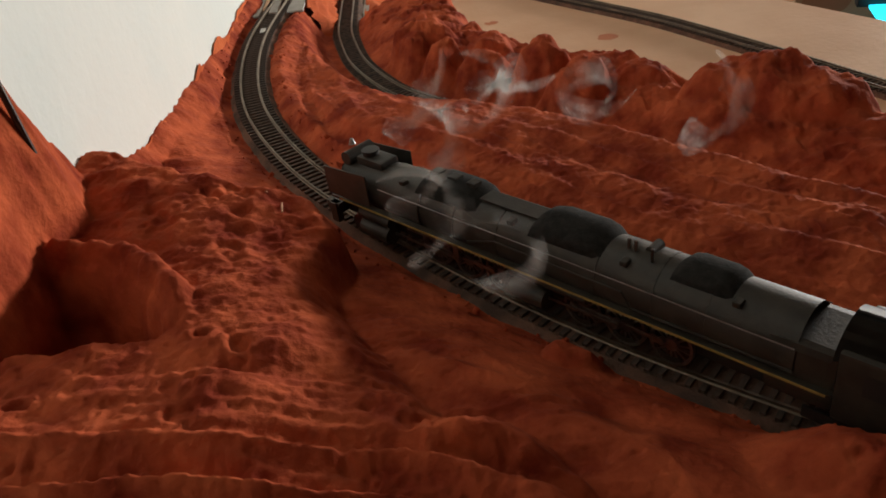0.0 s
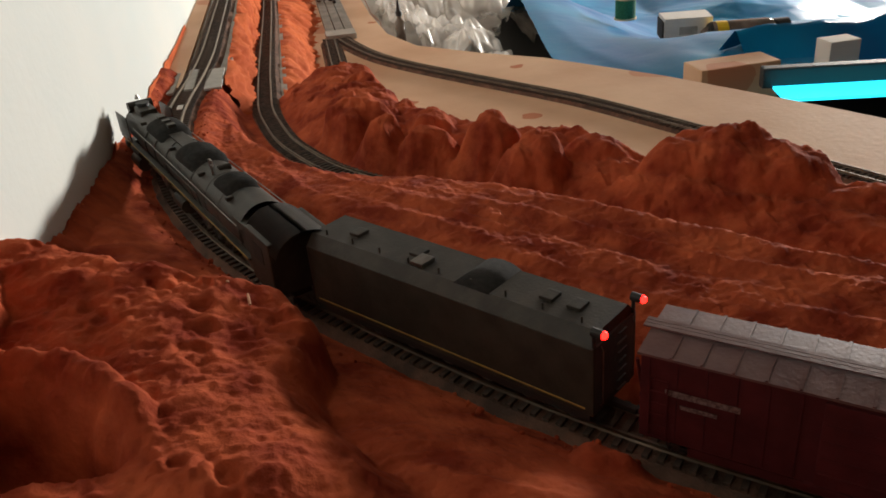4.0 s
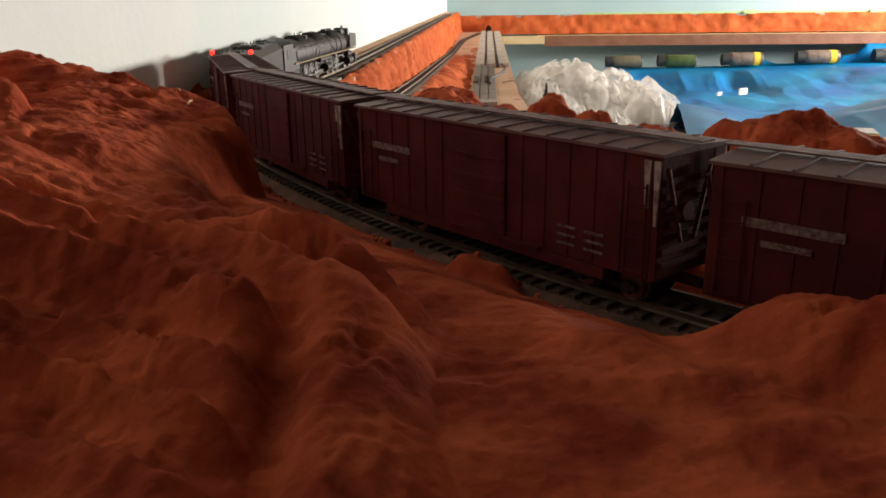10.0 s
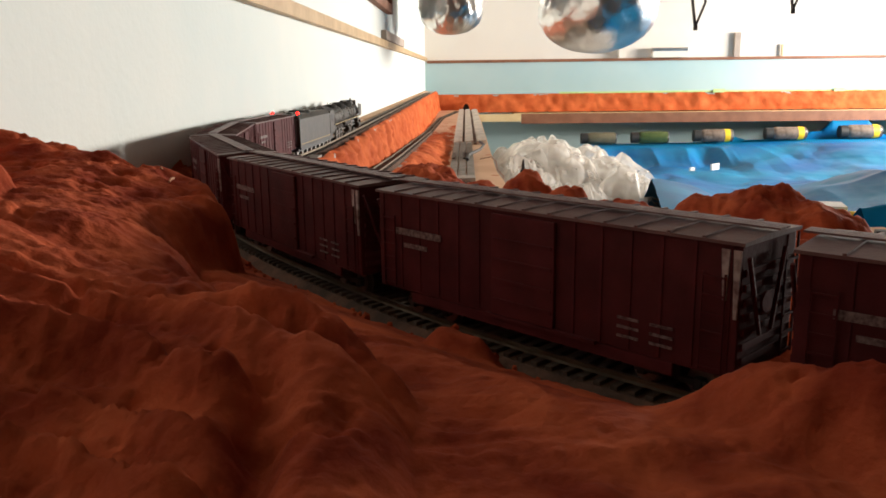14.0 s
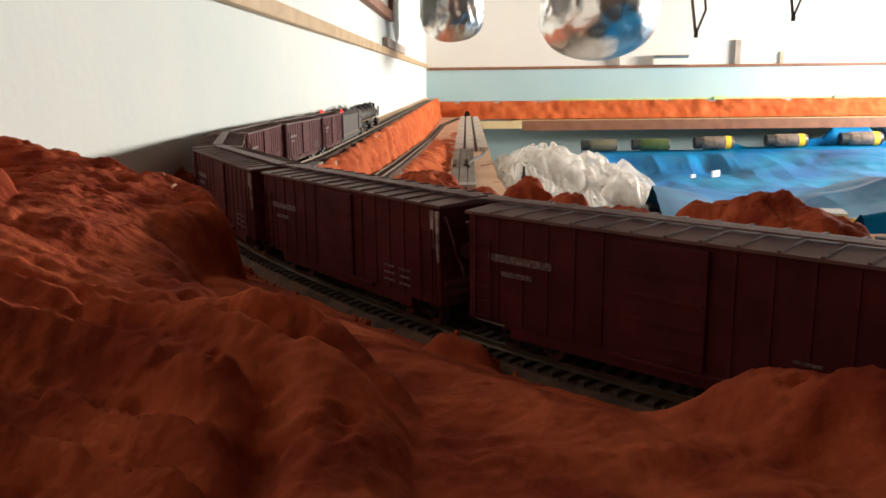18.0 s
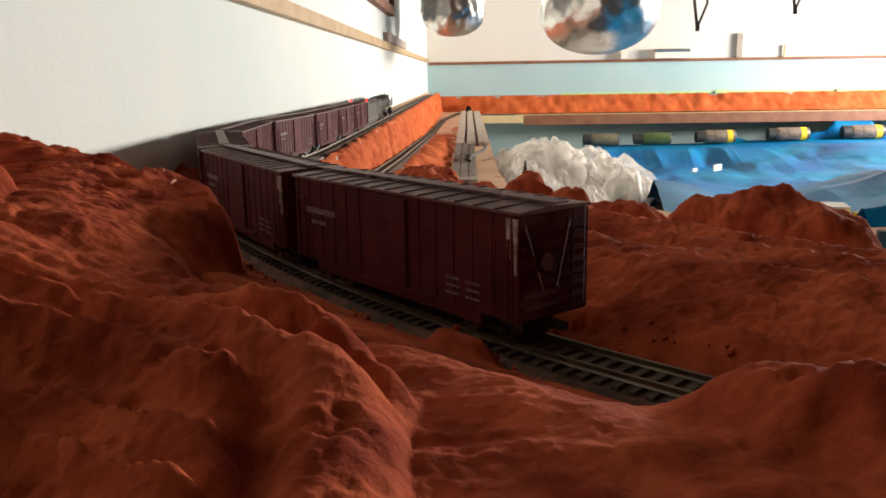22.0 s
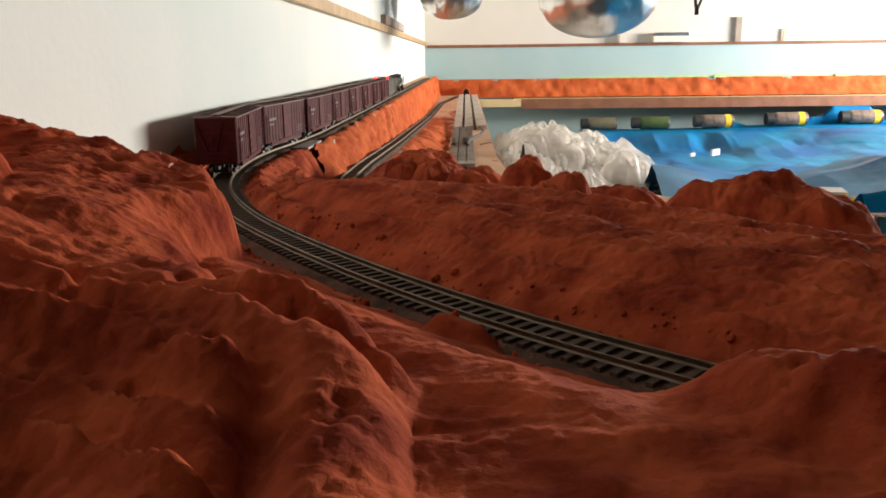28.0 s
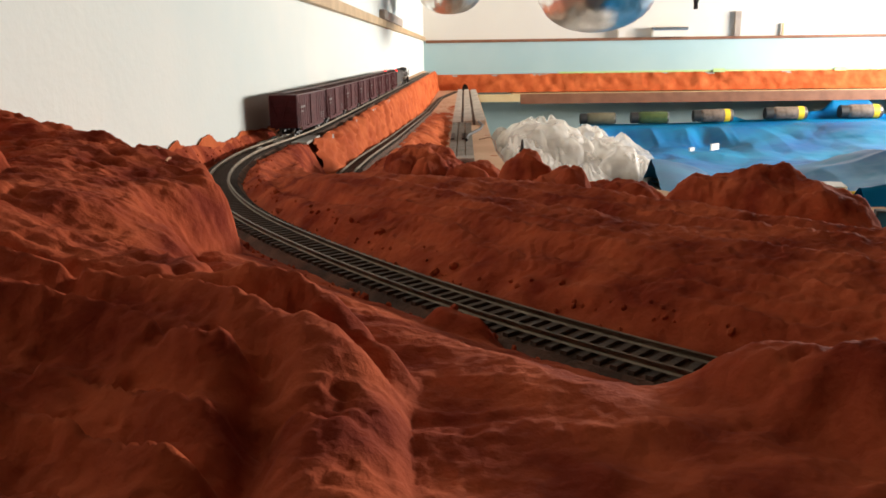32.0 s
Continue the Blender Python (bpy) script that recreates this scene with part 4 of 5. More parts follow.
# ---- things on and beside the plywood board ----
def board_things():
    # three cardboard strips that carry tracks towards the tunnel
    for i, (x0, x1) in enumerate(((-0.013, 0.014), (0.024, 0.051), (0.062, 0.093))):
        bm = bmesh.new()
        rows = []
        for y in np.linspace(2.6, 5.0, 90):
            w = 0.004 * (fbm(np.array(y * 9.0), np.array(i * 3.0), 4) - 0.5)
            h = 0.012 + 0.009 * (fbm(np.array(y * 14.0), np.array(i * 5.0), 6) - 0.5)
            a, b = x0 + float(w), x1 + float(w)
            rows.append([bm.verts.new((a, y, BOARD_Z + 0.001)), bm.verts.new((a, y, BOARD_Z + float(h))), bm.verts.new((b, y, BOARD_Z + float(h) + 0.002)), bm.verts.new((b, y, BOARD_Z + 0.001))])
        for r0, r1 in zip(rows, rows[1:]):
            for k in range(3):
                bm.faces.new((r0[k], r0[k + 1], r1[k + 1], r1[k]))
        bm.faces.new(rows[0])
        tagged(part("paper_strip", bm, M_PAPER), "whitish paper covered track strip towards the tunnel", "strip", "strips towards the tunnel")
        tagged(part("cork_strip", boxes((-0.011 + 0.0195 * i, 0.0065 + 0.0195 * i, 1.722, 2.59, BOARD_Z + 0.001, BOARD_Z + 0.0100), bevel=0.001), M_CORK), "grey cork track strip on the board", "strip", "strips on the board")
    for x0, x1 in ((0.0150, 0.0230), (0.0520, 0.0610)):
        tagged(part("dark_strip", boxes((x0, x1, 2.6, 5.0, BOARD_Z + 0.001, BOARD_Z + 0.006), bevel=0.001), M_BED), "dark roadbed strip between whitish paper strips", "strip", "dark strips towards the tunnel")
    for x in (-0.010, 0.018, 0.024):
        tagged(part("dark_tie_plate", boxes((x, x + 0.009, 2.06, 2.20, BOARD_Z + 0.011, BOARD_Z + 0.014)), M_TIE), "small dark tie plate on a cork strip", "tie plate", "tie plates on the strips")
    tagged(part("rail_bend", tube([(0.030, 2.02, BOARD_Z + 0.014), (0.034, 2.14, BOARD_Z + 0.014), (0.068, 2.30, BOARD_Z + 0.014), (0.080, 2.44, BOARD_Z + 0.014), (0.070, 2.56, BOARD_Z + 0.014)], 0.004, 8), M_BLACKPL), "curved black rail piece on the board", "rail piece")
    tagged(part("hook_wire", tube([(0.063, 2.12, BOARD_Z + 0.004), (0.092, 2.12, BOARD_Z + 0.010), (0.101, 2.00, BOARD_Z + 0.010), (0.100, 1.90, BOARD_Z + 0.002), (0.112, 1.83, BOARD_Z - 0.006), (0.106, 1.75, BOARD_Z - 0.012)], 0.0012, 6), M_DARKWOOD), "bent brown wire hook at the board edge", "wire")
    tagged(part("track_bumper", boxes((-0.014, 0.046, 1.67, 1.72, BOARD_Z + 0.0005, BOARD_Z + 0.012), bevel=0.002), M_GREY), "flat grey joint plate across two tracks", "plate")
    # grey joint plates beside the upper track
    jp = empty("joint_plate", "light grey plaster joint plates beside the track", "plate")
    for k, (dx, sx) in enumerate(((-0.024, 0.007), (0.026, 0.010), (0.0, 0.0055))):
        bm = boxes((-0.200 + dx - sx, -0.200 + dx + sx, 0.975, 1.065, -0.006, -0.0030 if k < 2 else -0.0012), bevel=0.0012)
        part("plate", bm, M_PALEGREY, jp)
    # dropper bottle
    d = empty("dropper_bottle", "small clear dropper bottle with a black bulb", "bottle")
    bx, by, bz = 0.158, 1.86, BOARD_Z - 0.062
    bm = bmesh.new()
    for (h0, r0), (h1, r1) in zip([(0, 0.011), (0.045, 0.011), (0.052, 0.005)], [(0.045, 0.011), (0.052, 0.005), (0.058, 0.005)]):
        cyl(bm, (bx, by, bz + h0), (bx, by, bz + h1), r0, r1, 18, h0 == 0)
    part("glass", bm, M_BOTTLE_CLEAR, d, "", True)
    bm = cyl(bmesh.new(), (bx, by, bz + 0.058), (bx, by, bz + 0.068), 0.007, None, 16)
    cyl(bm, (bx, by, bz + 0.068), (bx, by, bz + 0.092), 0.005, 0.002, 14)
    part("bulb", bm, M_BLACKPL, d, "black rubber bulb")
    # things on the tarp
    wb = empty("white_box", "small white cardboard box with an open end", "box")
    part("carton", boxes((-0.053, 0.053, -0.037, 0.037, 0.0, 0.055), bevel=0.0015), M_PAPERW, wb)
    # dark plate painted as the shade within the carton's open end
    part("end_shade", boxes((-0.0565, -0.0535, -0.032, 0.032, 0.007, 0.048)), M_SHADE, wb, "dark plate for the shade in the open end")
    part("print", boxes((-0.02, 0.02, -0.0376, -0.0372, 0.018, 0.036)), M_PALEGREY, wb, "faint grey print as a plain bar")
    wb.matrix_basis = pose(0.803, 1.784, -0.245, 0, 0, -14)
    bottle(0.904, 1.687, -0.224, 0.172, 0.030, 168, M_BOTTLE_CLEAR, M_YELLOW, "clear bottle with yellow label beside the white box", "bottles on the near tarpaulin")
    sp = empty("green_spool", "green thread spool standing on the tarpaulin", "spool")
    part("thread", cyl(bmesh.new(), (0, 0, 0.004), (0, 0, 0.052), 0.027, None, 24), M_SPOOL, sp)
    for z in (0.0, 0.052):
        part("flange", cyl(bmesh.new(), (0, 0, z), (0, 0, z + 0.004), 0.030, None, 24), M_PALEWOOD, sp)
    sp.matrix_basis = pose(0.798, 2.117, -0.262)
    tagged(part("wood_block", boxes((0.560, 0.700, 1.235, 1.300, -0.215, -0.150), bevel=0.003), M_PLY), "raw wooden block behind the board edge", "block")
    pb = empty("pale_box", "small pale cardboard box on the tarpaulin", "box")
    part("carton", boxes((0.780, 0.835, 1.225, 1.265, -0.200, -0.130), bevel=0.002), M_CREAM, pb)
    tb = empty("tablet", "dark framed tablet with a lit cyan screen", "tablet")
    part("case", boxes((-0.13, 0.13, -0.01, 0.01, 0, 0.030), bevel=0.003), M_BLACKPL, tb)
    part("screen", boxes((-0.115, 0.125, -0.075, -0.012, 0.0, 0.004)), M_SCREEN, tb, "glowing cyan screen")
    tb.matrix_basis = pose(0.72, 1.085, -0.150, 0, 0, -16)
    us, vs = np.linspace(0.70, 1.00, 40), np.linspace(1.27, 1.44, 30)
    X, Y = np.meshgrid(us, vs)
    Z = -0.215 + 0.085 * np.clip(1 - np.abs(Y - 1.37 + 0.10 * (X - 0.85)) / 0.10, 0, 1) + 0.03 * (crumple(X * 14, Y * 14, 3) - 0.5)
    tagged(grid_mesh("blue_sheet", X, Y, Z, M_TARP), "folded flap of bright blue tarpaulin", "tarpaulin")
    for x, y, s in ((1.044, 3.39, 0.040), (0.951, 3.36, 0.022)):
        tag = tagged(part("white_tag", boxes((-0.7 * s, 0.7 * s, -0.004, 0.004, 0.0, s * 0.65)), M_PAPERW), "small white paper tag on the tarpaulin", "paper tag", "paper tags on the tarpaulin")
        tag.matrix_basis = pose(x + 0.5 * s, y, -0.305, 0, 0, 42)


M_PAPER = mat("wrinkled_paper", (0.66, 0.57, 0.48), 0.6, 0, 30, (0.46, 0.38, 0.31), 0.8, 70)
M_CORK = mat("grey_cork", (0.20, 0.18, 0.155), 0.9, 0, 40, (0.29, 0.26, 0.225), 0.4, 300, 0.2)
M_PAPERW = mat("white_card", (0.80, 0.78, 0.74), 0.6, 0, 30, (0.72, 0.69, 0.65))
M_PALEGREY = mat("pale_grey_plaster", (0.48, 0.45, 0.41), 0.85, 0, 60, (0.38, 0.35, 0.31), 0.3, 300)
M_SPOOL = mat("green_thread", (0.012, 0.11, 0.045), 0.8, 0, 200, (0.02, 0.16, 0.07))
M_SCREEN = glow("cyan_screen", (0.02, 0.62, 0.85), 1.6)
board_things()


def splinters():
    """Thin slivers of wood and a paper chip left by the track."""
    for p, q in SPLINTERS:
        a, b = [(x, y, float(ground_height(np.array([[x]]), np.array([[y]]))[0, 0]) + 0.001) for x, y in (p, q)]
        bm = tube([a, tuple((a[k] + b[k]) / 2 + 0.0006 * (k == 2) for k in range(3)), b], 0.0006, 6)
        tagged(part("splinter", bm, M_SPLINTER), "thin pale orange sliver of wood on the plaster", "splinter", "slivers by the track")
    tagged(part("white_chip", boxes((-0.2065, -0.2005, 0.900, 0.915, -0.0022, -0.0014), bevel=0.0002), M_PAPERW), "small white paper chip lying between the rails", "paper chip")


M_SPLINTER = mat("dusty_wood_sliver", (0.50, 0.22, 0.11), 0.8, 0, 200, (0.62, 0.34, 0.20))
SPLINTERS = [((-0.123, 0.392), (-0.107, 0.421)), ((-0.113, 0.375), (-0.114, 0.384))]
splinters()


def gravel():
    """Loose chips beside the track, past counting."""
    rng = random.Random(7)
    bm = bmesh.new()
    for k in range(420):
        s = rng.uniform(0.58, 1.55)
        o = rng.choice((-1, 1)) * rng.uniform(0.0175, 0.034)
        p, d = LINE_A.place(s), LINE_A.heading(s)
        x, y = p[0] + d[1] * o, p[1] - d[0] * o
        if x < WALL_X + 0.004:
            continue
        r = rng.uniform(0.0005, 0.0017) * (2.0 if rng.random() < 0.06 else 1)
        z = float(ground_height(np.array([[x]]), np.array([[y]]))[0, 0])
        m = Matrix.Translation((x, y, z + r * 0.3)) @ Euler((rng.uniform(0, 3), rng.uniform(0, 3), rng.uniform(0, 3))).to_matrix().to_4x4() @ Matrix.Diagonal((1, rng.uniform(0.6, 1), rng.uniform(0.5, 0.9), 1))
        bmesh.ops.create_icosphere(bm, subdivisions=1, radius=r, matrix=m)
    tagged(part("gravel", bm, M_EARTH), "loose reddish plaster crumbs beside the track", "gravel", "", "stuff")


gravel()


# ---- the train ----
CAR_LEN, CAR_PITCH = 0.160, 0.1735


def wheelset(parent, x, r=0.0050, half=0.0085, material=None):
    bm = bmesh.new()
    for sgn in (-1, 1):
        cyl(bm, (x, sgn * (half - 0.0012), r), (x, sgn * (half + 0.0012), r), r, seg=18)
        cyl(bm, (x, sgn * (half - 0.0018), r), (x, sgn * (half - 0.0012), r), r + 0.0008, seg=18)
    cyl(bm, (x, -half, r), (x, half, r), 0.001, seg=8)
    return part("wheelset", bm, material or M_STEEL, parent)


def boxcar():
    """A 40-foot boxcar; runs along +x, its rails at z = 0."""
    t = empty("boxcar", "oxide red model boxcar with ribbed sides and white lettering", "boxcar", "boxcars of the freight train")
    L, W, Z0, Z1 = CAR_LEN / 2, 0.0176, 0.0115, 0.0518
    body = part("body", boxes((-L, L, -W, W, Z0, Z1), bevel=0.0008), M_CAR, t)
    bm = bmesh.new()
    n = 14
    # pitched roof
    vs = []
    for x in (-L - 0.0012, L + 0.0012):
        vs.append([bm.verts.new((x, y, z)) for y, z in ((-W - 0.0010, Z1 - 0.0006), (-W - 0.0010, Z1 + 0.0004), (0, Z1 + 0.0014), (W + 0.0010, Z1 + 0.0004), (W + 0.0010, Z1 - 0.0006))])
    for k in range(4):
        bm.faces.new((vs[0][k], vs[1][k], vs[1][k + 1], vs[0][k + 1]))
    bm.faces.new(vs[0])
    bm.faces.new(vs[1][::-1])
    bm.faces.new((vs[0][0], vs[0][4], vs[1][4], vs[1][0]))
    bmesh.ops.recalc_face_normals(bm, faces=bm.faces)
    roof = part("roof", bm, M_CARROOF, t, "dusty dark red roof, made paler for light from above")
    for i in range(1, n):
        x = -L + 2 * L * i / n
        bm = bmesh.new()
        for sgn in (-1, 1):
            r = bmesh.ops.create_cube(bm, size=1.0)
            for v in r["verts"]:
                yy = sgn * (W + 0.0008) * (0.5 + v.co.y)
                v.co = Vector((x + v.co.x * 0.0011, yy, Z1 + 0.0014 - abs(yy) / (W + 0.001) * 0.0010 + (v.co.z + 0.5) * 0.0006))
        part("roof_rib", bm, M_CARROOF, roof)
    part("running_board", boxes((-L - 0.004, L + 0.004, -0.0034, -0.0012, Z1 + 0.0024, Z1 + 0.0030), (-L - 0.004, L + 0.004, -0.0010, 0.0010, Z1 + 0.0024, Z1 + 0.0030), (-L - 0.004, L + 0.004, 0.0012, 0.0034, Z1 + 0.0024, Z1 + 0.0030)), M_CARROOF, t)
    for sgn in (-1, 1):
        y0, y1 = sorted((sgn * W, sgn * (W + 0.0004)))
        for i in range(15):
            x = -L + 0.003 + (2 * L - 0.006) * i / 14
            if abs(x) > 0.016:
                part("side_rib", boxes((x - 0.0005, x + 0.0005, y0, y1, Z0 + 0.001, Z1 - 0.001)), M_CAR, body)
        d = part("door", boxes((-0.0145, 0.0145, *sorted((sgn * W, sgn * (W + 0.0014))), Z0 + 0.001, Z1 - 0.002), bevel=0.0003), M_CAR, t, "ribbed sliding door")
        for k in range(4):
            z = Z0 + 0.006 + k * 0.0075
            part("door_rib", boxes((-0.0135, 0.0135, *sorted((sgn * (W + 0.0014), sgn * (W + 0.0019))), z, z + 0.0012)), M_CAR, d)
        part("door_track", boxes((-0.032, 0.018, *sorted((sgn * W, sgn * (W + 0.0018))), Z0 - 0.0004, Z0 + 0.0008)), M_CAR, t)
        part("sill", boxes((-L + 0.02, L - 0.02, *sorted((sgn * (W - 0.001), sgn * (W + 0.0002))), Z0 - 0.004, Z0)), M_CAR, t)
        y0, y1 = sorted((sgn * (W + 0.0005), sgn * (W + 0.0008)))
        # reporting marks: bars and rows of small data, darkened for the shaded side
        part("lettering", boxes((*sorted((sgn * 0.042, sgn * 0.070)), y0, y1, Z0 + 0.0235, Z0 + 0.0262)), M_LETTER, t, "white reporting marks darkened for shade, as plain bars")
        part("lettering", boxes((*sorted((sgn * 0.050, sgn * 0.064)), y0, y1, Z0 + 0.0185, Z0 + 0.0203)), M_LETTER, t, "white reporting marks darkened for shade, as plain bars")
        bars = [(*sorted((-sgn * (0.060 - dx), -sgn * (0.052 - dx))), y0, y1, Z0 + zz, Z0 + zz + 0.0009) for dx in (0, 0.012) for zz in (0.0045, 0.0075, 0.0105)]
        part("data_lettering", boxes(*bars), M_LETTER, t, "small data lettering darkened for shade, as plain bars")
        for e in (-1, 1):
            x0 = e * (L - 0.0075)
            yy = sorted((sgn * (W + 0.0008), sgn * (W + 0.0014)))
            bm = boxes(*[(x0 - 0.0035, x0 + 0.0035, *yy, Z0 + 0.002 + k * 0.0055, Z0 + 0.0025 + k * 0.0055) for k in range(6)])
            for dx in (-0.0035, 0.0035):
                box(bm, x0 + dx - 0.0002, x0 + dx + 0.0002, *yy, Z0 + 0.001, Z0 + 0.031)
            part("side_ladder", bm, M_CAR, t)
    for e in (-1, 1):
        x0, x1 = sorted((e * L, e * (L + 0.0008)))
        for k in range(7):
            z = Z0 + 0.004 + k * 0.0044
            part("end_rib", boxes((x0, x1, -W + 0.002, W - 0.002, z, z + 0.0022), bevel=0.0003), M_CAR, body)
        bm = bmesh.new()
        for k in range(6):
            z = Z0 + 0.002 + k * 0.0058
            box(bm, *sorted((e * (L + 0.0008), e * (L + 0.0016))), -W + 0.001, -W + 0.0085, z, z + 0.0006)
        for yy in (-W + 0.001, -W + 0.0085):
            box(bm, *sorted((e * (L + 0.0008), e * (L + 0.0014))), yy - 0.0003, yy + 0.0003, Z0 + 0.001, Z1 - 0.001)
        part("end_ladder", bm, M_CAR, t)
        for y0, y1 in ((W - 0.001, W - 0.010), (-W + 0.0115, -W + 0.018)):
            bm = tube([(e * (L + 0.0018), y0, Z1 - 0.004), (e * (L + 0.0018), y1, Z0 + 0.012)], 0.0007, 6)
            part("end_brace", bm, M_CAR, t)
        # tapered pale wedges stand in for reflected light at the rear top corner
        if e < 0:
            bm = bmesh.new()
            for x0, w, h in ((L - 0.0058, 0.0026, 0.015), (L - 0.0022, 0.0024, 0.020)):
                ring = [bm.verts.new((e * (x0 + dx), W + y, z)) for y in (0.0001, 0.0008) for dx, z in ((0.0, Z1 - 0.002), (w, Z1 - 0.002), (w * 0.8, Z1 - 0.002 - h), (w * 0.4, Z1 - 0.002 - h))]
                bm.faces.new(ring[4:]), bm.faces.new(ring[3::-1])
                for k in range(4):
                    bm.faces.new((ring[k], ring[(k + 1) % 4], ring[4 + (k + 1) % 4], ring[4 + k]))
            bmesh.ops.recalc_face_normals(bm, faces=bm.faces)
            part("corner_glint", bm, M_GLINT, t, "pale wedges painted as light caught on the corner")
        bm = cyl(bmesh.new(), (e * (L + 0.0022), 0.006, Z0 + 0.022), (e * (L + 0.003), 0.006, Z0 + 0.022), 0.0032, seg=18)
        cyl(bm, (e * (L + 0.0006), 0.006, Z0 + 0.022), (e * (L + 0.003), 0.006, Z0 + 0.022), 0.0005, seg=6)
        part("brake_wheel", bm, M_CAR, t)
        part("coupler", boxes((min(e * (L - 0.004), e * (L + 0.0066)), max(e * (L - 0.004), e * (L + 0.0066)), -0.0016, 0.0016, 0.0075, 0.0105), bevel=0.0004), M_BLACKPL, t)
    part("underframe", boxes((-L + 0.004, L - 0.004, -0.004, 0.004, 0.0085, Z0), (-0.012, 0.012, -0.012, -0.005, 0.0065, Z0), (-0.030, -0.016, 0.004, 0.011, 0.007, Z0)), M_BLACKPL, t)
    for e in (-1, 1):
        tx = e * (L - 0.024)
        tr = part("truck", boxes((tx - 0.013, tx + 0.013, -0.0125, -0.0105, 0.004, 0.0062), (tx - 0.013, tx + 0.013, 0.0105, 0.0125, 0.004, 0.0062), (tx - 0.004, tx + 0.004, -0.0125, 0.0125, 0.004, 0.0095), (tx - 0.0115, tx - 0.0085, -0.0128, 0.0128, 0.003, 0.0068), (tx + 0.0085, tx + 0.0115, -0.0128, 0.0128, 0.003, 0.0068), bevel=0.0005), M_BLACKPL, t)
        for dx in (-0.0098, 0.0098):
            wheelset(tr, tx + dx)
    return t


LOCO_LEN, TENDER_LEN = 0.345, 0.174


def spoked_wheel(r, half, spokes):
    """A pair of driving wheels on an axle, round the y axis, its centre at the origin."""
    bm = bmesh.new()
    for sgn in (-1, 1):
        y0, y1 = sgn * half, sgn * (half + 0.0022)
        for k in range(24):
            a0, a1 = k * math.tau / 24, (k + 1) * math.tau / 24
            for ra, rb in ((r, r * 0.86), (r * 0.30, 0.0)):
                pts = [(ra * math.cos(a0), ra * math.sin(a0)), (ra * math.cos(a1), ra * math.sin(a1)), (rb * math.cos(a1), rb * math.sin(a1)), (rb * math.cos(a0), rb * math.sin(a0))]
                lo = [bm.verts.new((p[0], y0, p[1])) for p in pts]
                hi = [bm.verts.new((p[0], y1, p[1])) for p in pts]
                if rb:
                    bm.faces.new(hi), bm.faces.new(lo[::-1]), bm.faces.new((lo[2], lo[3], hi[3], hi[2]))
                else:
                    bm.faces.new(hi[:3]), bm.faces.new(lo[2::-1])
                bm.faces.new((lo[0], lo[1], hi[1], hi[0]))
        for k in range(spokes):
            a = k * math.tau / spokes
            c, s = math.cos(a), math.sin(a)
            w = 0.0006
            pts = [(0.2 * r * c - w * s, 0.2 * r * s + w * c), (0.2 * r * c + w * s, 0.2 * r * s - w * c), (0.9 * r * c + w * s, 0.9 * r * s - w * c), (0.9 * r * c - w * s, 0.9 * r * s + w * c)]
            bm.faces.new([bm.verts.new((p[0], y1 - sgn * 0.0003, p[1])) for p in pts])
    cyl(bm, (0, -half, 0), (0, half, 0), 0.0016, seg=8)
    bmesh.ops.recalc_face_normals(bm, faces=bm.faces)
    return bm


def saddle(x0, x1, r, h, spread):
    """A casing curved over the boiler from x0 to x1, h proud of the radius r, with rounded edges."""
    bm = bmesh.new()
    n, m = 12, 9
    rows = []
    for i in range(m):
        u = i / (m - 1)
        end = min(1.0, min(u, 1 - u) * 5) ** 0.5
        row = []
        for k in range(n):
            a = spread * (2 * k / (n - 1) - 1)
            side = min(1.0, (1 - abs(a) / spread) * 4) ** 0.5
            q = r - 0.0012 + (h + 0.0012) * end * side
            row.append(bm.verts.new((x0 + (x1 - x0) * u, q * math.sin(a), 0.0345 + q * math.cos(a))))
        rows.append(row)
    for p, q in zip(rows, rows[1:]):
        for k in range(n - 1):
            bm.faces.new((p[k], q[k], q[k + 1], p[k + 1]))
    return bm


DRIVER_R, DRIVER_X = 0.0112, (0.082, 0.058, 0.034, -0.018, -0.042, -0.066)


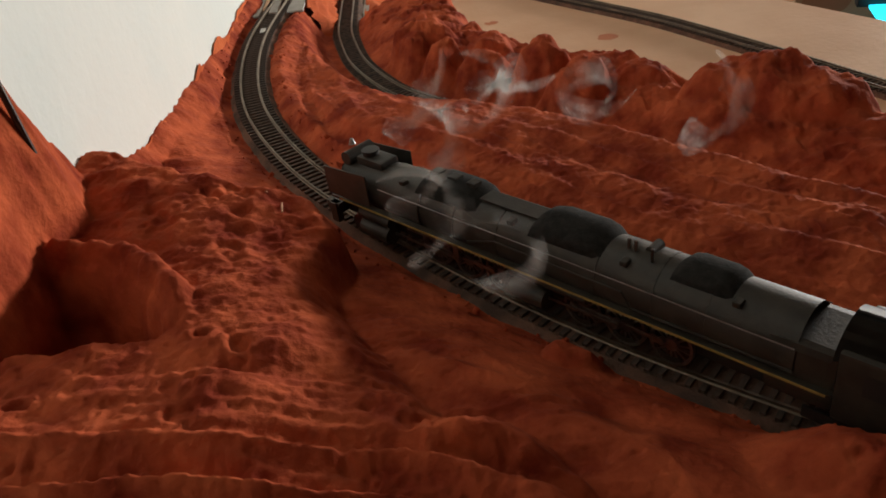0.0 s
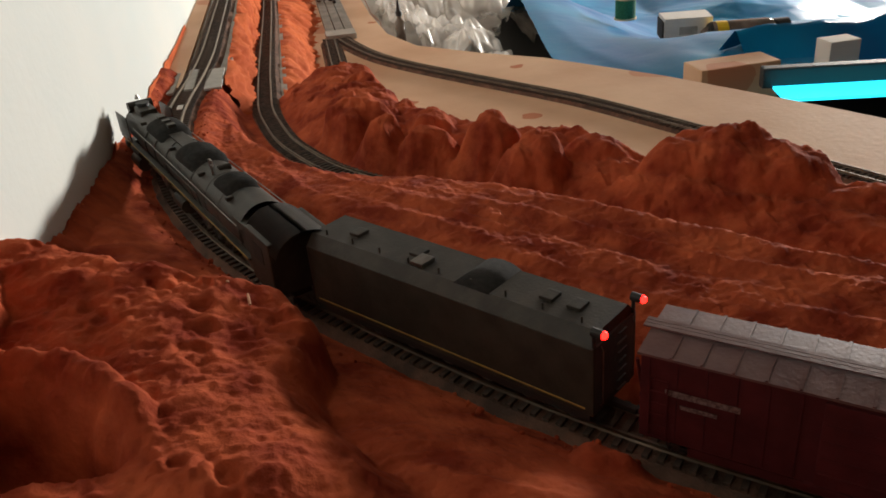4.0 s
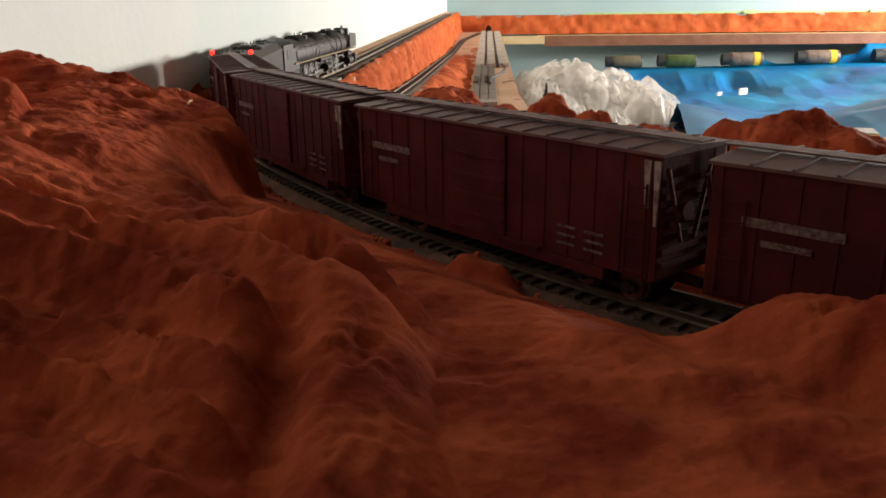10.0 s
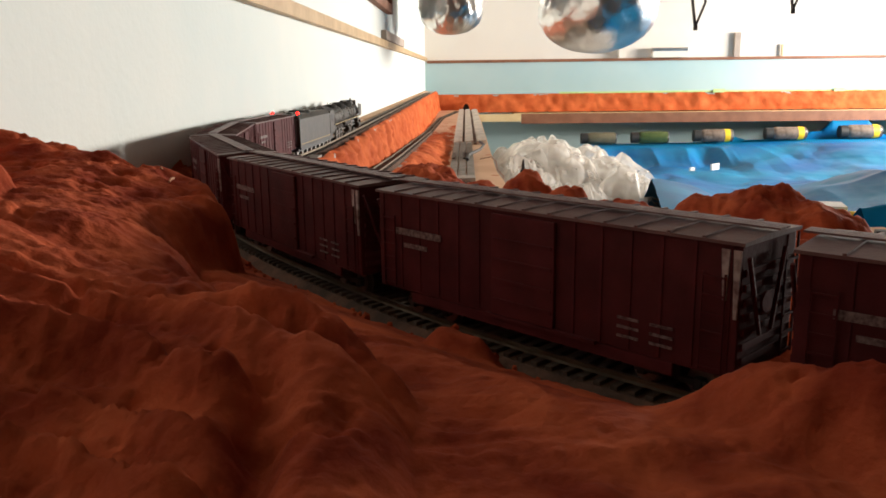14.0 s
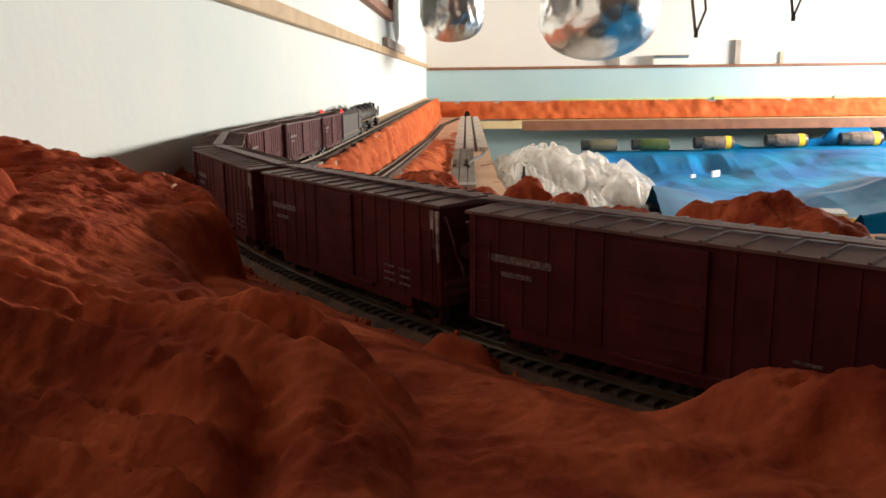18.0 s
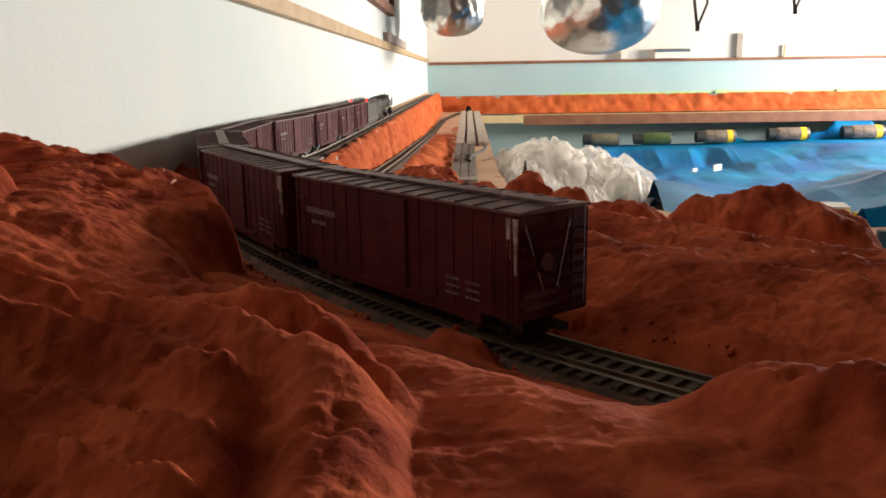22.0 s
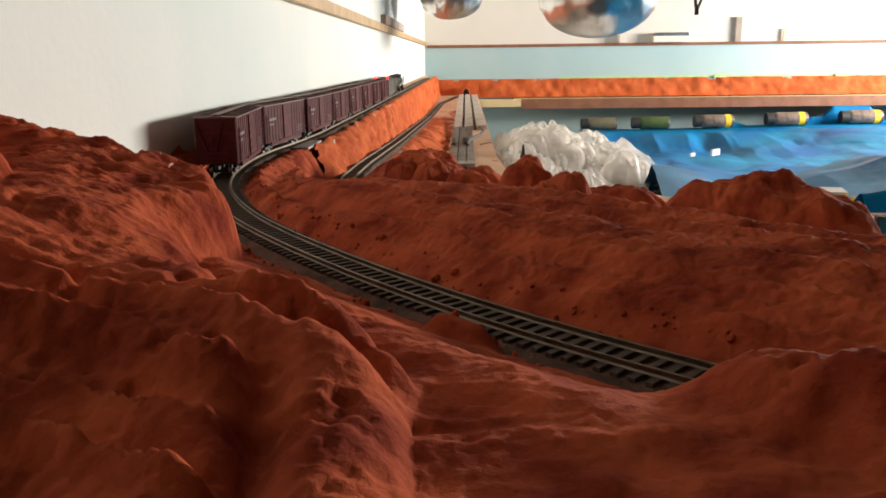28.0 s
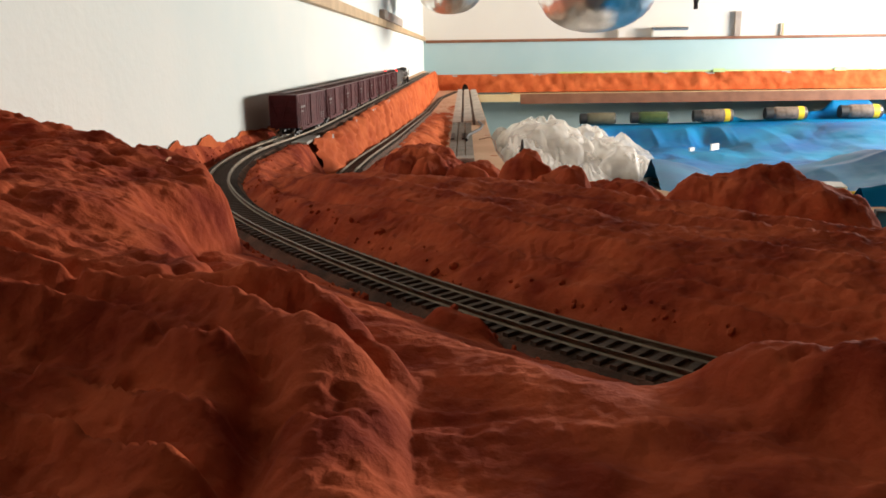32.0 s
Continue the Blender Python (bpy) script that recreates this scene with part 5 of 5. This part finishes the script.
def locomotive():
    """A large steam engine with smoke lifters; runs along +x, rails at z = 0, its middle at x = 0."""
    t = empty("steam_locomotive", "black model steam locomotive with smoke lifters and yellow running-board stripe", "locomotive")
    F, R = LOCO_LEN / 2, -LOCO_LEN / 2
    # boiler, tapered towards the smokebox, with the jacket bands
    bm = bmesh.new()
    prof = [(F - 0.018, 0.0145), (F - 0.052, 0.0145), (F - 0.054, 0.0152), (0.03, 0.0158), (-0.04, 0.0168), (R + 0.050, 0.0170)]
    for (x0, r0), (x1, r1) in zip(prof, prof[1:]):
        cyl(bm, (x0, 0, 0.0345), (x1, 0, 0.0345), r0, r1, 32, False)
    bmesh.ops.remove_doubles(bm, verts=bm.verts, dist=1e-5)
    part("boiler", bm, M_LOCO, t, "", True)
    for x in (0.086, 0.06, 0.03, 0.0, -0.03, -0.06, -0.085):
        part("boiler_band", cyl(bmesh.new(), (x, 0, 0.0345), (x + 0.0012, 0, 0.0345), 0.0163 + 0.0008 * (x < 0), None, 32), M_LOCO, t)
    bm = cyl(bmesh.new(), (F - 0.018, 0, 0.0345), (F - 0.0165, 0, 0.0345), 0.0148, 0.0135, 32)
    cyl(bm, (F - 0.0165, 0, 0.0345), (F - 0.0135, 0, 0.0345), 0.0100, 0.0060, 28)
    part("smokebox_front", bm, M_LOCO, t)
    bm = cyl(bmesh.new(), (F - 0.0145, 0, 0.0440), (F - 0.0095, 0, 0.0440), 0.0030, seg=18)
    part("headlamp", bm, M_STEEL, t)
    # firebox and cab
    part("firebox", boxes((R + 0.034, R + 0.062, -0.0158, 0.0158, 0.016, 0.044), bevel=0.004), M_LOCO, t)
    cab = part("cab", boxes((R, R + 0.034, -0.0178, 0.0178, 0.016, 0.0485), bevel=0.0015), M_LOCO, t)
    bm = bmesh.new()
    rows = []
    for x in (R - 0.010, R + 0.036):
        rows.append([bm.verts.new((x, 0.0186 * math.sin(a), 0.0385 + 0.0165 * math.cos(a))) for a in np.linspace(-1.25, 1.25, 15)])
    for a, b in zip(range(14), range(1, 15)):
        bm.faces.new((rows[0][a], rows[1][a], rows[1][b], rows[0][b]))
    bmesh.ops.solidify(bm, geom=list(bm.faces), thickness=0.0012)
    part("cab_roof", bm, M_LOCO, cab, "", True)
    for sgn in (-1, 1):
        part("cab_window", boxes((R + 0.010, R + 0.024, *sorted((sgn * 0.0179, sgn * 0.0182)), 0.033, 0.043)), M_BLACKPL, cab)
        y0, y1 = sorted((sgn * 0.0150, sgn * 0.0188))
        part("running_board", boxes((R + 0.034, F - 0.012, y0, y1, 0.0262, 0.0275)), M_LOCO, t)
        part("stripe", boxes((R + 0.036, F - 0.020, *sorted((sgn * 0.0188, sgn * 0.0191)), 0.0262, 0.0273)), M_STRIPE, t, "dull yellow stripe")
        # smoke lifter plates beside the smokebox
        bm = boxes((F - 0.048, F - 0.010, *sorted((sgn * 0.0180, sgn * 0.0188)), 0.0285, 0.0490), bevel=0.0003)
        for v in bm.verts:
            if v.co.z > 0.04 and v.co.x > F - 0.02:
                v.co.z -= 0.0025
        part("smoke_lifter", bm, M_LOCO, t, "plain side plate")
        part("cylinder", cyl(bmesh.new(), (F - 0.060, sgn * 0.0150, 0.0115), (F - 0.036, sgn * 0.0150, 0.0115), 0.0056, seg=20), M_LOCO, t)
        part("valve_chest", cyl(bmesh.new(), (F - 0.061, sgn * 0.0150, 0.0205), (F - 0.035, sgn * 0.0150, 0.0205), 0.0036, seg=16), M_LOCO, t)
        part("handrail", tube([(R + 0.05, sgn * 0.0176, 0.042), (0.0, sgn * 0.0172, 0.0425), (F - 0.055, sgn * 0.0162, 0.0415)], 0.00035, 6), M_STEEL, t)
        part("air_tank", cyl(bmesh.new(), (-0.025, sgn * 0.0142, 0.0228), (0.022, sgn * 0.0142, 0.0228), 0.0030, seg=14), M_LOCO, t)
        part("pipe", tube([(R + 0.05, sgn * 0.0165, 0.030), (-0.05, sgn * 0.0172, 0.030), (-0.045, sgn * 0.0172, 0.037), (0.03, sgn * 0.0165, 0.037), (0.05, sgn * 0.0160, 0.030)], 0.0005, 6), M_LOCO, t)
        part("trailing_truck_side", boxes((R + 0.002, R + 0.046, *sorted((sgn * 0.0110, sgn * 0.0128)), 0.006, 0.0115), bevel=0.0006), M_BLACKPL, t)
        part("step", boxes((F - 0.010, F - 0.004, *sorted((sgn * 0.0120, sgn * 0.0165)), 0.005, 0.0185)), M_LOCO, t)
    # roof fittings: stack, domes with a long casing, turbine, whistle, safety valves
    bm = cyl(bmesh.new(), (F - 0.034, 0, 0.046), (F - 0.034, 0, 0.0540), 0.0056, 0.0048, 20)
    cyl(bm, (F - 0.034, 0, 0.0540), (F - 0.034, 0, 0.0550), 0.0054, 0.0054, 20)
    part("smoke_stack", bm, M_BLACKPL, t)
    part("feedwater_heater", cyl(bmesh.new(), (F - 0.022, -0.0100, 0.0500), (F - 0.022, 0.0100, 0.0500), 0.0042, seg=18), M_LOCO, t)
    part("stack_casing", boxes((F - 0.050, F - 0.028, -0.0068, 0.0068, 0.044, 0.0520), bevel=0.0018), M_LOCO, t)
    part("sand_dome", saddle(0.046, 0.092, 0.0162, 0.0045, 0.85), M_MATT, t, "dull black curved casing", True)
    for x in (0.056, 0.069, 0.082):
        part("sand_dome_hatch", boxes((x - 0.003, x + 0.003, -0.003, 0.003, 0.0540, 0.0564), bevel=0.0004), M_LOCO, t)
    part("steam_dome", saddle(-0.032, 0.012, 0.0168, 0.0045, 0.90), M_MATT, t, "dull black curved casing", True)
    part("dome_walk", boxes((0.010, 0.048, -0.0052, 0.0052, 0.0502, 0.0512)), M_LOCO, t)
    part("turret", saddle(-0.094, -0.064, 0.0172, 0.0032, 0.70), M_MATT, t, "dull black curved casing", True)
    part("generator", cyl(bmesh.new(), (-0.050, -0.0070, 0.0510), (-0.050, 0.0010, 0.0510), 0.0026, seg=14), M_LOCO, t)
    for x in (-0.044, -0.0405):
        part("safety_valve", cyl(bmesh.new(), (x, 0.003, 0.050), (x, 0.003, 0.0562), 0.0010, seg=10), M_STEEL, t)
    part("whistle", cyl(bmesh.new(), (-0.054, 0.006, 0.050), (-0.054, 0.006, 0.0568), 0.0008, seg=8), M_STEEL, t)
    part("bell", cyl(bmesh.new(), (F - 0.0175, 0, 0.0545), (F - 0.0175, 0, 0.0580), 0.0022, 0.0009, 14), M_STEEL, t)
    for x in (0.098, 0.020, -0.045, -0.098):
        part("boiler_clip", boxes((x, x + 0.0035, 0.0085, 0.0130, 0.0475, 0.0500), bevel=0.0005), M_LOCO, t)
    # frame, pilot, couplings
    part("frame", boxes((R + 0.008, F - 0.008, -0.0055, 0.0055, 0.0085, 0.0200)), M_BLACKPL, t)
    bm = boxes((F - 0.012, F, -0.0155, 0.0155, 0.0165, 0.0185), (F - 0.006, F, -0.0155, 0.0155, 0.0075, 0.0165))
    for v in bm.verts:
        if v.co.z < 0.012 and v.co.x > F - 0.003:
            v.co.x -= 0.003
    part("pilot", bm, M_LOCO, t)
    part("front_coupler", boxes((F - 0.002, F + 0.0055, -0.0016, 0.0016, 0.0078, 0.0105), bevel=0.0004), M_BLACKPL, t)
    for x in (F - 0.048, F - 0.022):
        wheelset(t, x, 0.0056)
    for x in (R + 0.014, R + 0.036):
        wheelset(t, x, 0.0060)
    drivers, rods = [], []
    wheel_mesh = mesh_of("driving_wheel", spoked_wheel(DRIVER_R, 0.0071, 14), M_STEEL)
    for x in DRIVER_X:
        w = new("driving_wheel", wheel_mesh)
        w.parent = t
        w.location = (x, 0, DRIVER_R)
        drivers.append((w, x))
        bmw = bmesh.new()
        for sgn in (-1, 1):
            c = 0.6 if sgn > 0 else 0.6 + math.pi / 2
            for a in np.linspace(-0.6, 0.6, 7):
                q = c + math.pi + a
                box(bmw, DRIVER_R * 0.72 * math.cos(q) - 0.0012, DRIVER_R * 0.72 * math.cos(q) + 0.0012, *sorted((sgn * 0.0090, sgn * 0.0096)), DRIVER_R * 0.72 * math.sin(q) - 0.0012, DRIVER_R * 0.72 * math.sin(q) + 0.0012)
        part("counterweight", bmw, M_LOCO, w)
    for sgn in (-1, 1):
        for group, front in ((DRIVER_X[:3], F - 0.062), (DRIVER_X[3:], 0.006)):
            bm = boxes((group[-1] - 0.001, group[0] + 0.001, *sorted((sgn * 0.0108, sgn * 0.0116)), -0.0009, 0.0009))
            for x in group:
                cyl(bm, (x, sgn * 0.0100, 0), (x, sgn * 0.0122, 0), 0.0019, seg=12)
            r = part("side_rod", bm, M_STEEL, t, "bright steel rod")
            rods.append((r, sgn, 0.0))
            bm = boxes((group[1] - 0.001, front, *sorted((sgn * 0.0124, sgn * 0.0131)), -0.0008, 0.0008))
            cyl(bm, (group[1], sgn * 0.0118, 0), (group[1], sgn * 0.0136, 0), 0.0018, seg=12)
            r = part("main_rod", bm, M_STEEL, t, "bright steel rod")
            rods.append((r, sgn, 1.0))
        part("rear_cylinder", cyl(bmesh.new(), (0.000, sgn * 0.0140, 0.0115), (0.022, sgn * 0.0140, 0.0115), 0.0052, seg=20), M_LOCO, t)
    for sgn in (-1, 1):
        part("valve_gear", boxes((0.062, 0.100, *sorted((sgn * 0.0134, sgn * 0.0140)), 0.0195, 0.0208), (0.060, 0.064, *sorted((sgn * 0.0134, sgn * 0.0142)), 0.012, 0.026), bevel=0.0003), M_STEEL, t)
    return t, drivers, rods


def tender():
    t = empty("tender", "black model engine tender with two red marker lamps", "tender")
    L, W = TENDER_LEN / 2, 0.0176
    bm = boxes((-L, L, -W, W, 0.0120, 0.0465), bevel=0.0012)
    part("body", bm, M_LOCO, t)
    # sloped shoulders and flat deck
    bm = bmesh.new()
    vs = [[bm.verts.new((x, y, z)) for y, z in ((-W, 0.0460), (-W + 0.0055, 0.0520), (W - 0.0055, 0.0520), (W, 0.0460))] for x in (-L + 0.001, L - 0.0005)]
    for k in range(3):
        bm.faces.new((vs[0][k], vs[1][k], vs[1][k + 1], vs[0][k + 1]))
    bm.faces.new(vs[0]), bm.faces.new(vs[1][::-1])
    bmesh.ops.recalc_face_normals(bm, faces=bm.faces)
    part("deck", bm, M_LOCO, t)
    bm = cyl(bmesh.new(), (-L + 0.066, -0.0125, 0.0480), (-L + 0.066, 0.0125, 0.0480), 0.0100, seg=28)
    for v in bm.verts:
        v.co.x = -L + 0.066 + (v.co.x + L - 0.066) * 1.25
        v.co.z = 0.0480 + (v.co.z - 0.0480) * 0.66
    part("oil_hatch", bm, M_MATT, t, "arched black bunker hatch", True)
    for x in (-L + 0.018, -L + 0.032, -L + 0.108, -L + 0.150):
        part("deck_hatch", boxes((x - 0.0034, x + 0.0034, -0.0040, 0.0040, 0.0519, 0.0536), bevel=0.0006), M_LOCO, t)
    part("bright_clip", boxes((-L + 0.096, -L + 0.104, 0.0020, 0.0115, 0.0520, 0.0545), bevel=0.0006), M_STEEL, t, "shiny metal clip")
    for x in np.linspace(-L + 0.01, L - 0.01, 9):
        part("deck_stud", cyl(bmesh.new(), (x, 0.0100, 0.0518), (x, 0.0100, 0.0550), 0.0005, seg=6), M_LOCO, t)
    for sgn in (-1, 1):
        part("side_stripe", boxes((-L + 0.004, L - 0.004, *sorted((sgn * W, sgn * (W + 0.0003))), 0.0150, 0.0158)), M_STRIPE, t, "dull yellow stripe")
        part("side_sill", boxes((-L + 0.002, L - 0.002, *sorted((sgn * (W - 0.002), sgn * (W - 0.0005))), 0.0085, 0.0120)), M_BLACKPL, t)
        lamp = part("marker_lamp", cyl(cyl(bmesh.new(), (-L - 0.0034, sgn * 0.0160, 0.0540), (-L + 0.0016, sgn * 0.0160, 0.0540), 0.0020, seg=12), (-L + 0.0008, sgn * 0.0160, 0.0460), (-L + 0.0008, sgn * 0.0160, 0.0530), 0.0009, seg=8), M_BLACKPL, t)
        bm = bmesh.new()
        bmesh.ops.create_uvsphere(bm, u_segments=12, v_segments=8, radius=0.0018, matrix=Matrix.Translation((-L - 0.0036, sgn * 0.0160, 0.0540)))
        part("lens", bm, M_MARKER, lamp, "glowing red lens", True)
        part("rear_rail", tube([(-L - 0.0008, sgn * 0.013, 0.016), (-L - 0.0018, sgn * 0.013, 0.018), (-L - 0.0018, sgn * 0.013, 0.044), (-L - 0.0008, sgn * 0.013, 0.046)], 0.0003, 6), M_STEEL, t)
    bm = bmesh.new()
    for k in range(7):
        box(bm, -L - 0.0014, -L - 0.0006, -0.0075, -0.0005, 0.015 + k * 0.0048, 0.0156 + k * 0.0048)
    part("rear_ladder", bm, M_LOCO, t)
    part("coupler", boxes((-L - 0.0110, -L + 0.003, -0.0016, 0.0016, 0.0078, 0.0105), bevel=0.0004), M_BLACKPL, t)
    part("drawbar", boxes((L - 0.002, L + 0.008, -0.003, 0.003, 0.0095, 0.0115)), M_BLACKPL, t)
    part("underframe", boxes((-L + 0.004, L - 0.004, -0.009, 0.009, 0.0095, 0.0120)), M_BLACKPL, t)
    for i in range(7):
        x = -L + 0.014 + i * (TENDER_LEN - 0.028) / 6
        wheelset(t, x, 0.0058)
    for sgn in (-1, 1):
        part("pedestal", boxes((-L + 0.006, L - 0.006, *sorted((sgn * 0.0110, sgn * 0.0126)), 0.0055, 0.0090), bevel=0.0004), M_BLACKPL, t)
    return t


ENGINE, DRIVERS, RODS = locomotive()
TENDER = tender()
CARS = [boxcar()]
for i in range(7):
    CARS.append(copy_thing(CARS[0], pose(0, 0, 0)))

# ---- smoke ----
def smoke_material():
    m = bpy.data.materials.new("thin_smoke")
    m.use_nodes = True
    nt = m.node_tree
    nt.nodes.remove(nt.nodes["Principled BSDF"])
    dif, tra, clear = nt.nodes.new("ShaderNodeBsdfDiffuse"), nt.nodes.new("ShaderNodeBsdfTranslucent"), nt.nodes.new("ShaderNodeBsdfTransparent")
    dif.inputs["Color"].default_value = tra.inputs["Color"].default_value = (0.9, 0.86, 0.82, 1)
    both, veil = nt.nodes.new("ShaderNodeMixShader"), nt.nodes.new("ShaderNodeMixShader")
    nt.links.new(dif.outputs[0], both.inputs[1])
    nt.links.new(tra.outputs[0], both.inputs[2])
    nt.links.new(clear.outputs[0], veil.inputs[1])
    nt.links.new(both.outputs[0], veil.inputs[2])
    nt.links.new(veil.outputs[0], nt.nodes["Material Output"].inputs["Surface"])
    tc = nt.nodes.new("ShaderNodeTexCoord")
    n = nt.nodes.new("ShaderNodeTexNoise")
    n.inputs["Scale"].default_value, n.inputs["Detail"].default_value = 60, 6
    r = nt.nodes.new("ShaderNodeMapRange")
    r.inputs["From Min"].default_value, r.inputs["From Max"].default_value = 0.35, 0.70
    r.inputs["To Min"].default_value, r.inputs["To Max"].default_value = 0.0, 0.13
    nt.links.new(tc.outputs["Object"], n.inputs["Vector"])
    nt.links.new(n.outputs["Fac"], r.inputs["Value"])
    nt.links.new(r.outputs["Result"], veil.inputs["Fac"])
    return m


M_SMOKE = smoke_material()


def smoke_wisp(seed, size, turns, thick):
    """A curled band of thin smoke, built of layered thin bands along one curve."""
    rng = random.Random(seed)
    t = tagged(new("smoke_wisp"), "thin grey curl of smoke drifting over the engine", "smoke", "smoke wisps")
    a0, lift, skew = rng.uniform(0, 6.3), rng.uniform(0.5, 1.1), rng.uniform(-0.5, 0.5)
    pts = []
    for k in range(31):
        u = k / 30
        a = a0 + turns * 6.283 * u
        r = size * (0.25 + 0.55 * u) * (1 - 0.3 * math.sin(5 * u + seed))
        pts.append((r * math.cos(a) + skew * size * u, 0.5 * r * math.sin(a) + 0.2 * size * math.sin(4 * u + seed), size * lift * (u - 0.5) + 0.6 * r * math.sin(a)))
    for k in (2.4, 1.5, 0.8):
        bm = bmesh.new()
        rows = []
        for i, q in enumerate(pts):
            d = (Vector(pts[min(i + 1, 30)]) - Vector(pts[max(i - 1, 0)])).normalized()
            n1 = d.cross(Vector((0.3 * math.sin(seed), 0.85, 0.45))).normalized()
            w = thick * k * (0.1 + math.sin(math.pi * i / 30)) * (1 + 0.5 * math.sin(i * 0.5 + seed))
            c = Vector(q) + Vector((0.0006 * k, 0.0012 * k, 0))
            rows.append([bm.verts.new(c - n1 * w), bm.verts.new(c + n1 * w)])
        for ra, rb in zip(rows, rows[1:]):
            bm.faces.new((ra[0], ra[1], rb[1], rb[0]))
        ob = part("layer", bm, M_SMOKE, t, "", True)
        ob.visible_shadow = False
    return t


# start, drift in the first two seconds, curl size, turns, thickness
SMOKE = [((-0.047, 0.372, 0.062), (-0.05, 0.06, 0.02), 0.034, 0.8, 0.0050), ((-0.040, 0.318, 0.058), (-0.05, 0.06, 0.03), 0.030, 0.9, 0.0036), ((-0.012, 0.278, 0.058), (-0.03, 0.05, 0.05), 0.024, 1.1, 0.0034),
         ((-0.010, 0.455, 0.066), (0.02, 0.03, 0.05), 0.030, 1.2, 0.0036), ((0.070, 0.440, 0.066), (0.04, 0.02, 0.05), 0.036, 0.9, 0.0044), ((0.122, 0.395, 0.068), (0.04, 0.01, 0.04), 0.034, 0.8, 0.0050), ((-0.048, 0.450, 0.072), (-0.04, 0.05, 0.04), 0.030, 0.6, 0.0056), ((0.030, 0.470, 0.070), (0.02, 0.02, 0.05), 0.034, 0.7, 0.0060)]
WISPS = [smoke_wisp(11 + k, w[2], w[3], w[4]) for k, w in enumerate(SMOKE)]

# place of the tender's rear end along the upper track
RUN = [(0.0, 0.410), (3.5, 0.704), (5.5, 0.866), (7.0, 0.977), (9.0, 1.122), (10.0, 1.193), (12.0, 1.348), (13.0, 1.434), (17.0, 1.726), (19.0, 1.873), (22.0, 2.105), (28.0, 2.592), (32.0, 2.895)]


def along(s_mid, span):
    """The pose of a vehicle whose middle is at s_mid and whose two bogies stand span apart."""
    a, b = LINE_A.place(s_mid - span / 2), LINE_A.place(s_mid + span / 2)
    m = (a + b) / 2
    d = b - a
    return pose(m[0], m[1], m[2], 0, 0, math.degrees(math.atan2(d[1], d[0])))


def run_at(t):
    """Smooth travel through the stations of RUN."""
    ts, ss = [r[0] for r in RUN], [r[1] for r in RUN]
    w = [np.interp(t + k * 0.35, ts, ss) if 0 <= t + k * 0.35 <= 32 else None for k in (-1, 0, 1)]
    if None in w:
        return float(np.interp(t, ts, ss))
    return float(sum(w) / 3)


def motions():
    times = [round(0.4 * k, 3) for k in range(81)]
    walk(ENGINE, [(t, along(run_at(t) + TENDER_LEN + 0.006 + LOCO_LEN / 2, 0.15)) for t in times])
    walk(TENDER, [(t, along(run_at(t) + TENDER_LEN / 2, 0.12)) for t in times])
    for i, c in enumerate(CARS):
        walk(c, [(t, along(run_at(t) - 0.0165 - CAR_PITCH * i - CAR_LEN / 2, CAR_LEN - 0.048)) for t in times])
    # the smoke drifts along, then rises to the ceiling and stays there
    for k, (wisp, (p, d, *_)) in enumerate(zip(WISPS, SMOKE)):
        q = [p[j] + d[j] for j in range(3)]
        turn = 14 * (-1) ** k
        walk(wisp, [(0, pose(*p)), (1, pose(p[0] + d[0] * 0.5, p[1] + d[1] * 0.5, p[2] + d[2] * 0.4, 0, 0, turn)), (2, pose(*q, 0, 0, 2 * turn)),
                    (3, pose(q[0], q[1] + 0.02, q[2] + 0.13, 0, 0, 3 * turn)), (4.5, pose(q[0], q[1] + 0.04, q[2] + 0.42, 0, 0, 4 * turn)),
                    (8, pose(q[0] + 0.1, q[1], 1.22 + 0.01 * k, 0, 0, 5 * turn)), (32, pose(q[0] + 0.2, q[1], 1.28 + 0.01 * k, 0, 0, 6 * turn))])
    # driving wheels and rods turn with the travel
    fine = [round(k / 6, 4) for k in range(193)]
    for w, x in DRIVERS:
        walk(w, [(t, Matrix.Translation((x, 0, DRIVER_R)) @ Matrix.Rotation(run_at(t) / DRIVER_R, 4, "Y")) for t in fine])
    for r, sgn, slide in RODS:
        rows = []
        for t in fine:
            a = run_at(t) / DRIVER_R + (0.6 if sgn > 0 else 0.6 + math.pi / 2)
            c = 0.0042
            rows.append((t, pose(c * math.cos(a), 0, DRIVER_R - c * math.sin(a) * (1 - 0.5 * slide))))
        walk(r, rows)


motions()
